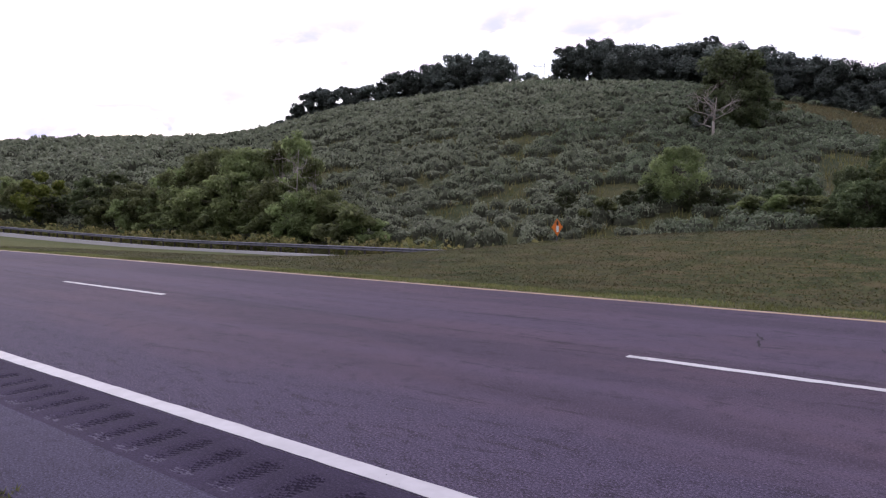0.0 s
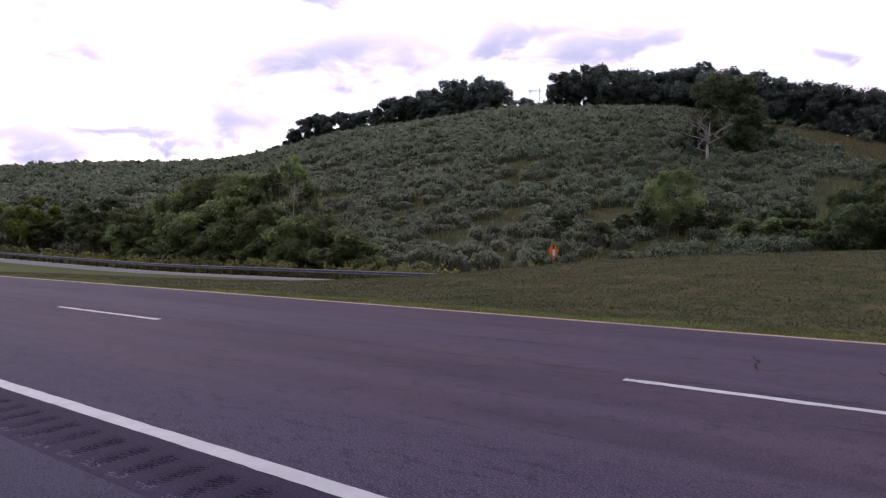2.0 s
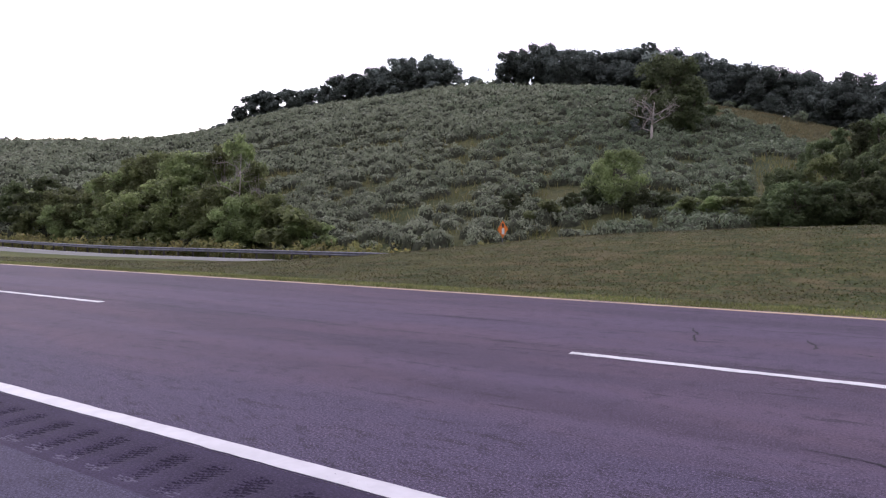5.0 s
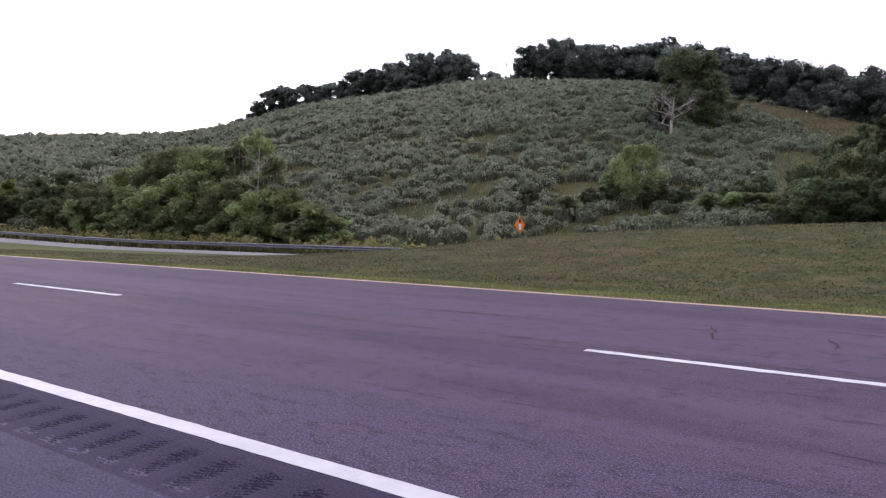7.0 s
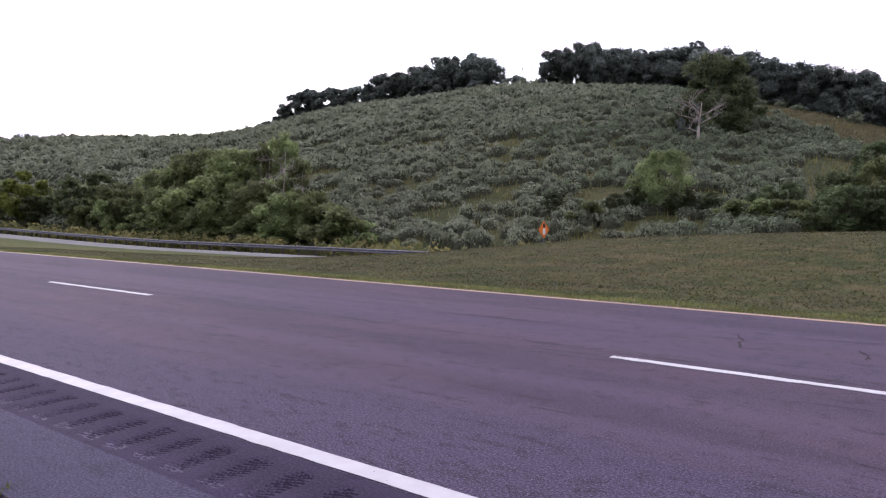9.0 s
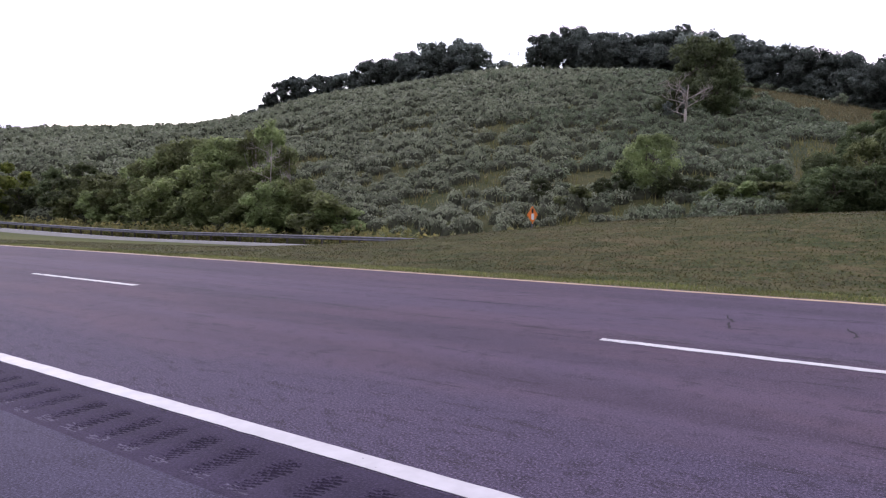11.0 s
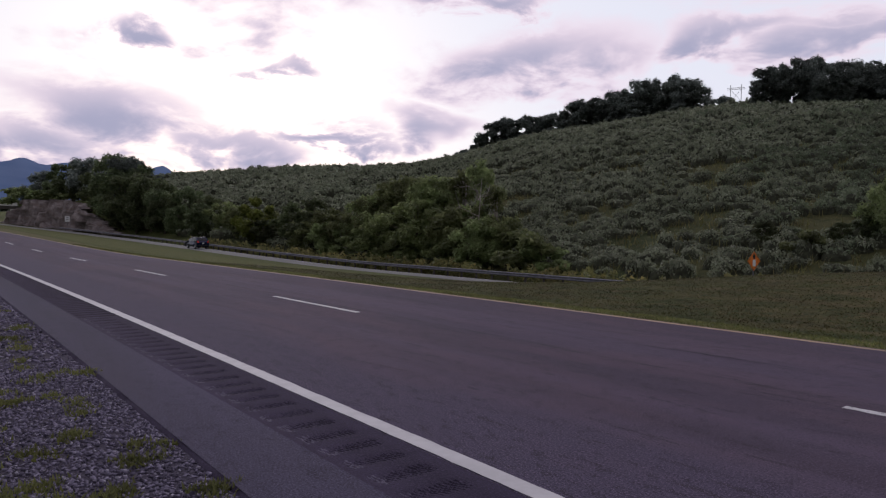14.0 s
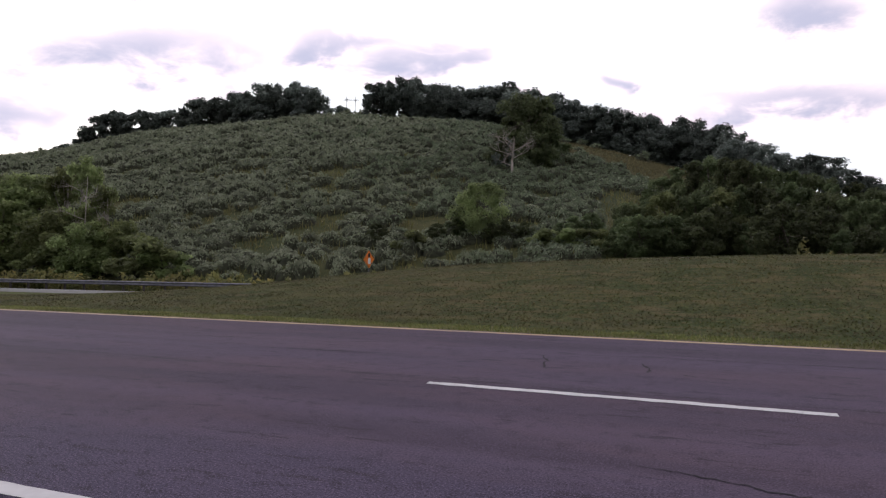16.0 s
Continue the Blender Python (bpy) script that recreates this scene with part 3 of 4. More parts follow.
def tree_kind(key, seed, h, w, base, clumps, count, size, mat, bark, cone=0.0, limbs=7):
    """Meshes for one kind of tree: tapered trunk with limbs, and a leafy crown."""
    rng = np.random.default_rng(seed)
    c, r = crown_clumps(rng, h, w, base, clumps, cone)
    v, f = leaves(rng, c, r, count, size)
    low, high = v[:, 2].min(), np.percentile(v[:, 2], 99.8)
    v[:, 2] = np.maximum(base * 0.6, 0.05) + (v[:, 2] - low) * (h - base * 0.6) / (high - low)
    crown = mesh_object("crown", v, f, mat, shade=False)
    bm = bmesh.new()
    lean = Vector((rng.normal(0, 0.03) * h, rng.normal(0, 0.03) * h, 0))
    top = Vector((0, 0, h * 0.86)) + lean
    knee = Vector((0, 0, h * 0.42)) + lean * 0.3
    tr = 0.022 * h + 0.04
    tube(bm, (0, 0, -0.6), knee, tr * 1.25, tr * 0.75)
    tube(bm, knee, top, tr * 0.75, tr * 0.15)
    for i in range(limbs):
        u = 0.3 + 0.55 * i / limbs
        p = Vector((0, 0, 0)).lerp(knee, min(1, u / 0.42)) if u < 0.42 else knee.lerp(top, (u - 0.42) / 0.44)
        q = Vector(c[(i * 9 * 3) % len(c)])
        tube(bm, p, p.lerp(q, 0.9), tr * 0.42 * (1.2 - u), 0.02, 6)
    trunk = part("trunk", bm, bark, None, shade=True)
    TREES[key] = (trunk.data, crown.data, h)
    for o in (trunk, crown):
        bpy.data.objects.remove(o)


tree_kind("oak_a", 11, 13.0, 12.5, 0.6, 60, 12300, 0.292, M_OAK, M_BARK)
tree_kind("oak_b", 12, 12.0, 10.0, 0.4, 52, 10500, 0.275, M_OAK, M_BARK)
tree_kind("oak_c", 13, 10.0, 9.0, 0.2, 46, 9000, 0.275, M_OAK, M_BARK)
tree_kind("ash", 14, 14.0, 8.0, 0.8, 72, 7800, 0.258, M_OAK, M_BARK, 0.25)
tree_kind("flat", 20, 4.0, 6.0, 1.7, 20, 1800, 0.258, M_OAK, M_BARK)
tree_kind("fresh_a", 15, 9.0, 8.0, 0.2, 60, 9600, 0.189, M_FRESH, M_BARK)
tree_kind("fresh_b", 16, 7.0, 6.0, 0.1, 48, 7200, 0.172, M_FRESH, M_BARK)
tree_kind("fresh_c", 17, 10.0, 6.4, 0.3, 48, 7200, 0.189, M_FRESH, M_BARK, 0.4)
tree_kind("airy", 21, 9.0, 5.6, 2.0, 26, 2760, 0.189, M_FRESH, M_PALEBARK, 0.2, 12)
tree_kind("grey", 22, 8.0, 7.0, 1.0, 30, 3600, 0.224, M_OAK, M_PALEBARK, 0.0, 10)
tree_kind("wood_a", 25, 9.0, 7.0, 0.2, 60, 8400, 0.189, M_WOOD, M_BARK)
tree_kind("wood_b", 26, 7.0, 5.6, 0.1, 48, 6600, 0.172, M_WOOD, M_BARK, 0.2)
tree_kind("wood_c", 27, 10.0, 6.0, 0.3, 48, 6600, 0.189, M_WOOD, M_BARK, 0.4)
tree_kind("lime", 18, 6.5, 5.0, 0.3, 26, 4320, 0.224, M_LIME, M_BARK)
tree_kind("scrub", 24, 3.0, 4.5, 0.0, 22, 1800, 0.224, M_OAK, M_BARK, limbs=4)
tree_kind("shrub", 19, 3.0, 4.0, 0.0, 22, 3120, 0.172, M_FRESH, M_BARK, limbs=4)

TREE_RNG = random.Random(5)


def tree(key, x, y, h, label, group, wide=1.0, name="tree"):
    trunk, crown, full = TREES[key]
    e = tagged(new(name), label, "tree" if name == "tree" else "shrub", group)
    e.location = (x, y, height(x, y) - 0.1)
    k = h / full
    e.scale = (k * wide, k * wide, k)
    e.rotation_euler = (0, 0, TREE_RNG.random() * 6.28)
    for nm, d in (("trunk", trunk), ("crown", crown)):
        new(nm, d).parent = e
    return e


def polar(a, r):
    a = a - 0.15
    return -r * math.sin(radians(a)), r * math.cos(radians(a))


def top_tree(key, a, r, el, label, group, wide=1.0, name="tree", least=2.0):
    """A tree at heading a and distance r whose top stands el degrees above the eye's level."""
    x, y = polar(a, r)
    h = max(least, 1.5 + r * math.tan(radians(el - 0.07)) - height(x, y))
    return tree(key, x, y, h, label, group, wide, name)


def slope_at(a, el):
    """Distance at which the hillside, seen from the roadside, stands el degrees up."""
    r = np.arange(47, 240, 0.5)
    x, y = -r * math.sin(radians(a)), r * math.cos(radians(a))
    e = np.degrees(np.arctan2(land(x, y) - 1.5, r))
    ok = (e >= el) & (r * math.cos(radians(a)) > 45)
    return float(r[np.argmax(ok)]) if ok.any() else 200.0


def verge_at(a, s):
    """Distance at heading a at which the offset from the road is s."""
    x = -s * math.tan(radians(min(a, 80)))
    for n in range(30):
        x = 0.5 * x - 0.5 * max(3.0, s + float(bend(x))) * math.tan(radians(a))
    return math.hypot(x, s + float(bend(x)))


DARK = "dark green broadleaf tree on the ridge line"
R5 = random.Random(7)


def ridge_row(tops, kinds, back, label, group, wide=(0.9, 1.2)):
    for i, (a, el) in enumerate(tops):
        top_tree(kinds[i % len(kinds)], a, float(ridge(a)[1]) + back + R5.uniform(-2.5, 2.5), el + R5.choice((-0.2, 0.0, 0.15, 0.25, 0.3)), label, group, R5.uniform(*wide))


# clump left of the gap
ridge_row([(49.6, 8.09), (48.6, 8.97), (47.7, 9.24), (46.8, 9.13), (45.9, 9.48), (44.9, 9.70), (43.9, 10.10), (42.9, 10.08), (41.8, 10.73),
           (40.6, 10.71), (39.9, 10.44)], ["oak_c", "oak_b", "oak_c", "ash"], 2, DARK, "ridge trees", (1.1, 1.4))
ridge_row([(39.1, 11.48), (38.0, 11.70), (36.9, 12.01), (35.8, 12.02), (34.4, 12.33), (33.3, 12.24), (32.7, 11.5)],
          ["oak_b", "oak_a"], 1, DARK, "ridge trees", (0.8, 0.95))
ridge_row([(38.6, 10.2), (37.2, 10.3), (35.6, 10.4), (34.0, 10.6)], ["oak_c"], -3, "low dark tree at the edge of the ridge wood", "ridge trees", (1.2, 1.5))
for a in np.arange(34.2, 51.5, 0.62):
    top_tree("scrub", a, float(ridge(a)[1]) - 1 + R5.uniform(-1.5, 1.5), float(ridge(a)[0]) + R5.uniform(0.35, 0.95), "dark shrub at the foot of the ridge trees", "ridge shrubs", 1.4, "shrub")
# small trees in the gap
for a, el, k, w in [(30.65, 10.75, "flat", 0.95), (28.6, 10.5, "oak_c", 0.9)]:
    top_tree(k, a, float(ridge(a)[1]) - 1, el, "small flat-topped tree in a gap on the ridge", "ridge trees", w)
# long clump right of the gap
ridge_row([(27.6, 12.36), (26.6, 12.82), (25.4, 13.04), (24.3, 12.91), (23.1, 12.73)], ["oak_b", "oak_a"], -10, DARK, "ridge trees", (0.8, 0.95))
ridge_row([(21.9, 12.59), (20.7, 12.53), (19.6, 12.11), (18.4, 11.95), (17.5, 12.07), (16.5, 12.35), (15.4, 11.78), (14.2, 11.65), (13.1, 11.17), (12.2, 10.69)],
          ["oak_b", "ash", "oak_a", "oak_b"], 3, DARK, "ridge trees", (1.05, 1.25))
ridge_row([(11.2, 11.17), (10.1, 10.33), (8.8, 10.27), (7.7, 9.68), (6.4, 9.39), (5.2, 9.54), (4.0, 8.82), (2.7, 8.83), (1.5, 8.36), (0.3, 8.20), (-0.7, 7.45)],
          ["ash", "oak_b", "oak_a", "oak_b"], 3, DARK, "ridge trees", (0.95, 1.15))
ridge_row([(22.6, 11.3), (21.2, 11.2), (19.8, 11.0), (18.2, 10.8), (16.8, 10.8), (11.8, 9.9), (9.6, 9.4), (7.2, 8.6), (4.8, 8.0), (2.2, 7.4)],
          ["oak_c", "oak_b"], 0, DARK, "ridge trees", (1.1, 1.35))
ridge_row([(-1.1, 6.92), (-2.5, 6.71), (-3.8, 6.21), (-5.1, 5.71), (-6.4, 5.51), (-7.5, 4.75), (-8.6, 4.29), (-9.6, 3.96), (-10.5, 3.67), (-12, 3.4), (-14, 3.0)],
          ["oak_b", "oak_a", "oak_c"], -8, DARK, "ridge trees", (1.05, 1.25))
for a in np.arange(-2.0, 12.6, 0.7):
    top_tree("scrub", a, float(ridge(a)[1]) - 2 + R5.uniform(-1.5, 1.5), float(ridge(a)[0]) + R5.uniform(0.5, 1.0), "dark shrub at the foot of the ridge trees", "ridge shrubs", 1.4, "shrub")
# large dark trees on the slope beside the dead one
for a, lo, el, k, w in [(16.0, 6.6, 10.9, "wood_c", 1.15), (14.9, 6.0, 11.6, "wood_a", 1.05), (13.8, 6.0, 10.8, "wood_c", 1.15), (13.1, 5.7, 9.1, "wood_b", 1.0),
                        (17.3, 5.4, 8.5, "wood_b", 0.9), (14.4, 5.5, 8.6, "wood_a", 1.15), (13.5, 5.3, 7.4, "wood_b", 1.0)]:
    top_tree(k, a, slope_at(a, lo), el, "large dark broadleaf tree on the open slope", "slope trees", w)
for a, lo, el, w in [(16.8, 5.3, 8.2, 0.7), (17.6, 5.2, 7.0, 0.7)]:
    top_tree("grey", a, slope_at(a, lo), el, "grey-green thin-leaved tree beside a dead trunk", "slope trees", w)
top_tree("fresh_a", 19.2, slope_at(19.2, -0.6), 4.55, "round green tree standing low on the slope", "slope trees", 0.85)
top_tree("wood_b", 20.7, slope_at(20.7, -0.6), 2.4, "round green tree standing low on the slope", "slope trees", 1.0)
top_tree("wood_b", 27.6, slope_at(27.6, -1.0), 1.2, "low green tree behind the grass mound", "slope trees", 1.2)
for a, el, w in [(13.4, 0.1, 1.2), (9.9, 0.5, 1.3), (11.4, -0.1, 1.2), (24.6, -0.6, 1.3)]:
    top_tree("shrub", a, slope_at(a, -1.4), el, "bright green shrub behind the grass mound", "shrubs", w, "shrub")
for a, el, w in [(16.9, 1.5, 1.0), (15.2, 1.0, 1.1), (12.4, 0.9, 1.1), (11.2, 1.7, 1.0), (18.0, 0.8, 1.0), (9.8, 1.9, 1.0), (22.6, 0.6, 1.1)]:
    top_tree("wood_b", a, slope_at(a, -0.8), el, "low dark green tree on the lower slope", "slope trees", w)
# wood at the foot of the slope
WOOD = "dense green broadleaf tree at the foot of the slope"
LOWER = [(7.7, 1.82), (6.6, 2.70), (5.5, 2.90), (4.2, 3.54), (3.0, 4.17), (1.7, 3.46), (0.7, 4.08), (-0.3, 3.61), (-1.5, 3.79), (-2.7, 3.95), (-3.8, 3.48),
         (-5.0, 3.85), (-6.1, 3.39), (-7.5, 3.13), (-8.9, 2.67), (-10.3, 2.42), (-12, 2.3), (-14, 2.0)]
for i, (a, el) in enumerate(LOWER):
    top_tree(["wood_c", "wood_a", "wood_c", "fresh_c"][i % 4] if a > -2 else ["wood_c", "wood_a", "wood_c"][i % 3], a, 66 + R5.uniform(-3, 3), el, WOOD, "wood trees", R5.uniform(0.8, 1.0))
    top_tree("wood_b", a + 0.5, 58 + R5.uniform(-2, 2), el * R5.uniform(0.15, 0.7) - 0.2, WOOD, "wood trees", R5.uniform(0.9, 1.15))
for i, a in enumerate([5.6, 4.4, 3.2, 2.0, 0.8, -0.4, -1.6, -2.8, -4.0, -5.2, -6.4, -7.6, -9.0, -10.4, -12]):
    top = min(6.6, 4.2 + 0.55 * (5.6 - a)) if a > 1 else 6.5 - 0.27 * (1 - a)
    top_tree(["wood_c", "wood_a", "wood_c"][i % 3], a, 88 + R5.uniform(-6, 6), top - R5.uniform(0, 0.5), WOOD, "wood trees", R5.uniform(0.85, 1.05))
# trees along the guardrail
RAILSIDE = "leafy green tree behind the guardrail"
for a, el, s, k, w in [(59.1, 3.14, 49, "fresh_b", 1.0), (57.4, 4.31, 50, "fresh_a", 0.9), (56.0, 4.78, 51, "fresh_a", 0.85), (53.9, 4.08, 49, "fresh_c", 1.1),
                       (52.8, 4.78, 51, "fresh_a", 0.8), (51.1, 5.3, 52, "airy", 1.0), (49.8, 6.2, 51, "airy", 0.85), (48.5, 4.06, 50, "airy", 0.9),
                       (47.4, 1.5, 48, "fresh_b", 1.0), (55.0, 2.8, 46.5, "fresh_b", 1.2), (51.6, 2.2, 47, "fresh_b", 1.2), (58.2, 1.8, 46.5, "fresh_b", 1.2),
                       (49.4, 1.4, 47, "fresh_b", 1.1), (60.6, 1.6, 48, "fresh_b", 1.1), (74.6, 3.41, 52, "wood_a", 1.0), (73.2, 3.44, 50, "wood_a", 1.1),
                       (71.7, 2.80, 50, "wood_a", 1.1), (70.4, 2.37, 49, "fresh_b", 1.2), (69.3, 1.93, 48, "fresh_b", 1.2), (68.2, 2.75, 46.5, "lime", 1.0),
                       (66.9, 1.72, 50, "fresh_b", 1.2), (65.3, 2.41, 48, "wood_b", 1.2), (63.5, 2.75, 48, "wood_b", 1.1), (61.9, 1.97, 48, "fresh_b", 1.2),
                       (72.4, 2.2, 46, "wood_b", 1.2), (67.6, 1.0, 46, "wood_b", 1.2), (64.4, 0.9, 46, "fresh_b", 1.2), (62.6, 0.8, 46, "fresh_b", 1.2), (50.1, 1.3, 45.4, "fresh_b", 1.0), (54.4, 3.4, 53, "fresh_c", 1.2), (56.7, 3.6, 53, "fresh_c", 1.2), (64.0, 2.0, 52, "fresh_b", 1.4), (67.0, 1.8, 52, "fresh_b", 1.4)]:
    r = verge_at(a, s)
    top_tree(k, a, r, el, RAILSIDE if k != "lime" else "yellow-green young tree behind the guardrail", "roadside trees", w)
for a, el, s in [(46.0, 0.3, 46), (52.3, -0.37, 45), (44.6, -0.9, 46), (56.8, -0.4, 45), (60.2, -0.2, 45)]:
    top_tree("shrub", a, s / math.cos(radians(a)) * 0.99, el, "bright green shrub behind the guardrail", "shrubs", 1.2, "shrub")
# trees on top of the rock cutting
for i, (a, el) in enumerate([(83.7, 3.16), (83.2, 4.20), (82.4, 4.77), (81.3, 4.98), (80.3, 5.35), (79.2, 5.19), (78.2, 5.74), (77.3, 5.56), (76.6, 4.99), (75.6, 4.03)]):
    k = ["wood_a", "oak_b", "wood_c"][i % 3]
    top_tree(k, a, verge_at(a, 49), el, "dark green tree on top of the rock cutting", "cutting trees", R5.uniform(0.9, 1.1))
    top_tree("wood_a", a - 0.4, verge_at(a - 0.4, 46.5), el * 0.8, "dark green tree on top of the rock cutting", "cutting trees", R5.uniform(1.0, 1.3))
for a, s, el in [(78.0, 44.5, 2.2), (77.0, 45, 2.8), (76.0, 46, 2.8), (75.0, 46, 2.5), (79.0, 44.5, 2.0), (74.0, 46, 2.0)]:
    top_tree("wood_a", a, verge_at(a, s), el, RAILSIDE, "roadside trees", 1.0)
for i, a in enumerate([84.0, 83.5, 83.0, 82.4, 81.8, 81.2, 80.6, 80.0, 79.4]):
    top_tree("shrub", a, verge_at(a, 45.2), 3.0 - 0.18 * i, "dark shrub on the lip of the rock cutting", "shrubs", 1.4, "shrub")


def bush_shape(rng, count, size):
    """Leaves of one rounded shrub about two units wide and one high."""
    k = 7
    a = np.arange(k) * 2.4 + rng.random() * 6
    d = np.where(np.arange(k) == 0, 0.1, rng.uniform(0.35, 0.75, k))
    c = np.stack([np.cos(a) * d, np.sin(a) * d, 0.66 - 0.38 * d + rng.normal(0, 0.06, k)], -1)
    rad = rng.uniform(0.24, 0.42, k)
    pick = rng.choice(k, count, p=rad ** 2 / (rad ** 2).sum())
    n = rng.normal(size=(count, 3)) + (0, 0, 0.35)
    n /= np.linalg.norm(n, axis=1)[:, None]
    at = c[pick] + n * (rad[pick] * (0.55 + 0.55 * rng.random(count) ** 0.5))[:, None] * (1, 1, 0.85)
    n = n + rng.normal(0, 0.28, (count, 3))
    n /= np.linalg.norm(n, axis=1)[:, None]
    side = np.cross(n, rng.normal(size=(count, 3)))
    side /= np.linalg.norm(side, axis=1)[:, None]
    fwd = np.cross(n, side)
    q = (size * rng.uniform(0.6, 1.4, count))[:, None]
    v = np.stack([at - fwd * q * 0.5 - side * q * 0.55, at - fwd * q * 0.5 + side * q * 0.55, at + fwd * q], 1).reshape(-1, 3)
    v[:, 2] = np.maximum(v[:, 2], -0.05)
    return v


def build_brush():
    """The silvery shrubs that cover the open hillside, in loose rows along the slope."""
    rng = np.random.default_rng(31)
    sizes = [[bush_shape(rng, c, q) for i in range(14)] for c, q in ((250, 0.10), (140, 0.14), (90, 0.20))]
    vs, green, hearts = [], [], []
    ring = np.arange(7) * 6.2832 / 7
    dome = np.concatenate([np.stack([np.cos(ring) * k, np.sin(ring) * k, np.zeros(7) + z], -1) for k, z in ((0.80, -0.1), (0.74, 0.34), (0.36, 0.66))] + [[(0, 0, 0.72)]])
    r = 50.0
    while r < 350:
        r += 1.55 + r * 0.0062
        step = (1.45 + 0.0048 * r) / r
        for a in np.arange(math.radians(-3), math.radians(80), step):
            a = a + rng.normal(0, 0.3) * step
            q = r + rng.normal(0, 0.55) + 3.0 * noise.noise(Vector((a * 5.0, r * 0.012, 2.0)))
            x, y = -q * math.sin(a), q * math.cos(a)
            d = math.degrees(a)
            e, rr = ridge(d)
            if q > rr + 1.5 or y - float(bend(x)) < 46.5:
                continue
            wander = noise.noise(Vector((x * 0.06, y * 0.06, 5.0)))
            u = noise.noise(Vector((a * 8.0, q * 0.15, 3.0)))
            field = d < 13.2 + 2.5 * wander and q > 112 + 3.2 * (d - 4) + 14 * wander
            low = q < 98 and 12 < d < 48
            if (field and rng.random() < 0.975) or (low and u > 0.24 and rng.random() < 0.85) or (u > 0.30 and rng.random() < 0.8) or rng.random() < 0.06:
                continue
            if d < 9 and q < 100:
                continue
            big = min(1.25, 0.5 + 0.0043 * q)
            w, h = rng.uniform(1.0, 1.7) * big, rng.uniform(1.2, 2.2) * big
            h *= 1.0 - 0.55 * u
            if d > 56:
                w, h = w * 1.15, h * 1.1
            if q > rr - 5 and rng.random() < 0.22:
                w, h = w * 1.3, h * 1.7
            near = sizes[0 if q < 105 else (1 if q < 185 else 2)]
            t = rng.random() * 6.283
            v = spin(near[int(rng.integers(14))], t) * (w * 1.2, w * 0.8, h)
            v = spin(v, a)
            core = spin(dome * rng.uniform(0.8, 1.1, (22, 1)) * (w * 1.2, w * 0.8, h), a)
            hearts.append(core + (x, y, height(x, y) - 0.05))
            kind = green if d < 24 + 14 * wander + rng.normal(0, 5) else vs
            kind.append(np.stack([v[:, 0] + x, v[:, 1] + y, v[:, 2] + height(x, y) - 0.05], -1))
    v = np.concatenate(vs)
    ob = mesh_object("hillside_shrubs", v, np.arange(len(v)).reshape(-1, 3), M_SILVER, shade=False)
    tagged(ob, "silvery green shrubs covering the open hillside", "shrubs", kind="stuff")
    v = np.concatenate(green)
    other = mesh_object("slope_shrubs", v, np.arange(len(v)).reshape(-1, 3), M_OLIVE_DIM, shade=False)
    tagged(other, "olive-green shrubs, dimmed in colour, on the shoulder of the hill", "shrubs", kind="stuff")
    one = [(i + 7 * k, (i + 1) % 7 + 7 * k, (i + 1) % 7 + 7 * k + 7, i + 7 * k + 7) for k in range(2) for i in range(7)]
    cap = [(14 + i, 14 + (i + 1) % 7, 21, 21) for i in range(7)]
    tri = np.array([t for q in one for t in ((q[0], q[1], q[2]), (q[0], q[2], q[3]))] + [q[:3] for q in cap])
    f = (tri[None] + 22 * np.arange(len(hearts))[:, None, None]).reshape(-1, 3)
    mesh_object("shade_cores", np.concatenate(hearts), f, M_SHADE_CORE, ob)["kind"] = "stuff"


build_brush()


# ---- the distance ----
def build_mountains():
    """Long forested ridge kilometres beyond the road."""
    a = np.radians(np.arange(60, 130, 0.25))
    d = np.degrees(a)
    el = 4.85 + 0.08 * np.sin(d * 0.8 + 0.4) + 0.04 * np.sin(d * 3.3) - 0.35 * np.exp(-((d - 79.5) / 2.2) ** 2) + 0.015 * np.sin(d * 11)
    el = el - 1.6 * smooth(75.5, 72.0, d)
    rows = []
    for k, r in ((0.0, 1900.0), (0.35, 2200.0), (0.7, 2500.0), (1.0, 2800.0), (0.6, 3200.0)):
        z = 1.5 + k * 2800 * np.tan(np.radians(el)) * (1 + 0.04 * np.sin(d * 2.0 + k * 9)) - 12 * (1 - k)
        rows.append(np.stack([-r * np.sin(a), r * np.cos(a), z], -1))
    v = np.stack(rows, 1)
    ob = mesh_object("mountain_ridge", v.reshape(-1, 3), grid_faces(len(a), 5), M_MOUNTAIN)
    tagged(ob, "forested mountain ridge in the far distance, coloured haze blue", "mountain", kind="structure")


build_mountains()


def build_bridge():
    """Overpass that crosses both roads far off."""
    b = tagged(new("overpass_bridge"), "pale concrete overpass crossing the road in the distance", "bridge")
    x, z = -365.0, 11.3
    for nm, box_at, mat in (("deck", (x - 5, x + 5, -70, 42, z, z + 0.9), M_CONCRETE), ("parapet", (x + 4.7, x + 5.1, -70, 42, z + 0.9, z + 2.0), M_CONCRETE),
                            ("girder", (x + 3.6, x + 4.4, -70, 42, z - 1.4, z), M_POST), ("girder", (x - 4.4, x - 3.6, -70, 42, z - 1.4, z), M_POST)):
        bm = bmesh.new()
        box(bm, *box_at, 0.05)
        part(nm, bm, mat, b)
    for y in (-40, -15, 8, 32):
        bm = bmesh.new()
        for dx in (-3.5, 3.5):
            tube(bm, (x + dx, y, height(x, y) - 0.5), (x + dx, y, z - 1.4), 0.6, 0.6, 12)
        box(bm, x - 4.6, x + 4.6, y - 0.7, y + 0.7, z - 2.2, z - 1.4, 0.05)
        part("pier", bm, M_CONCRETE, b)


build_bridge()


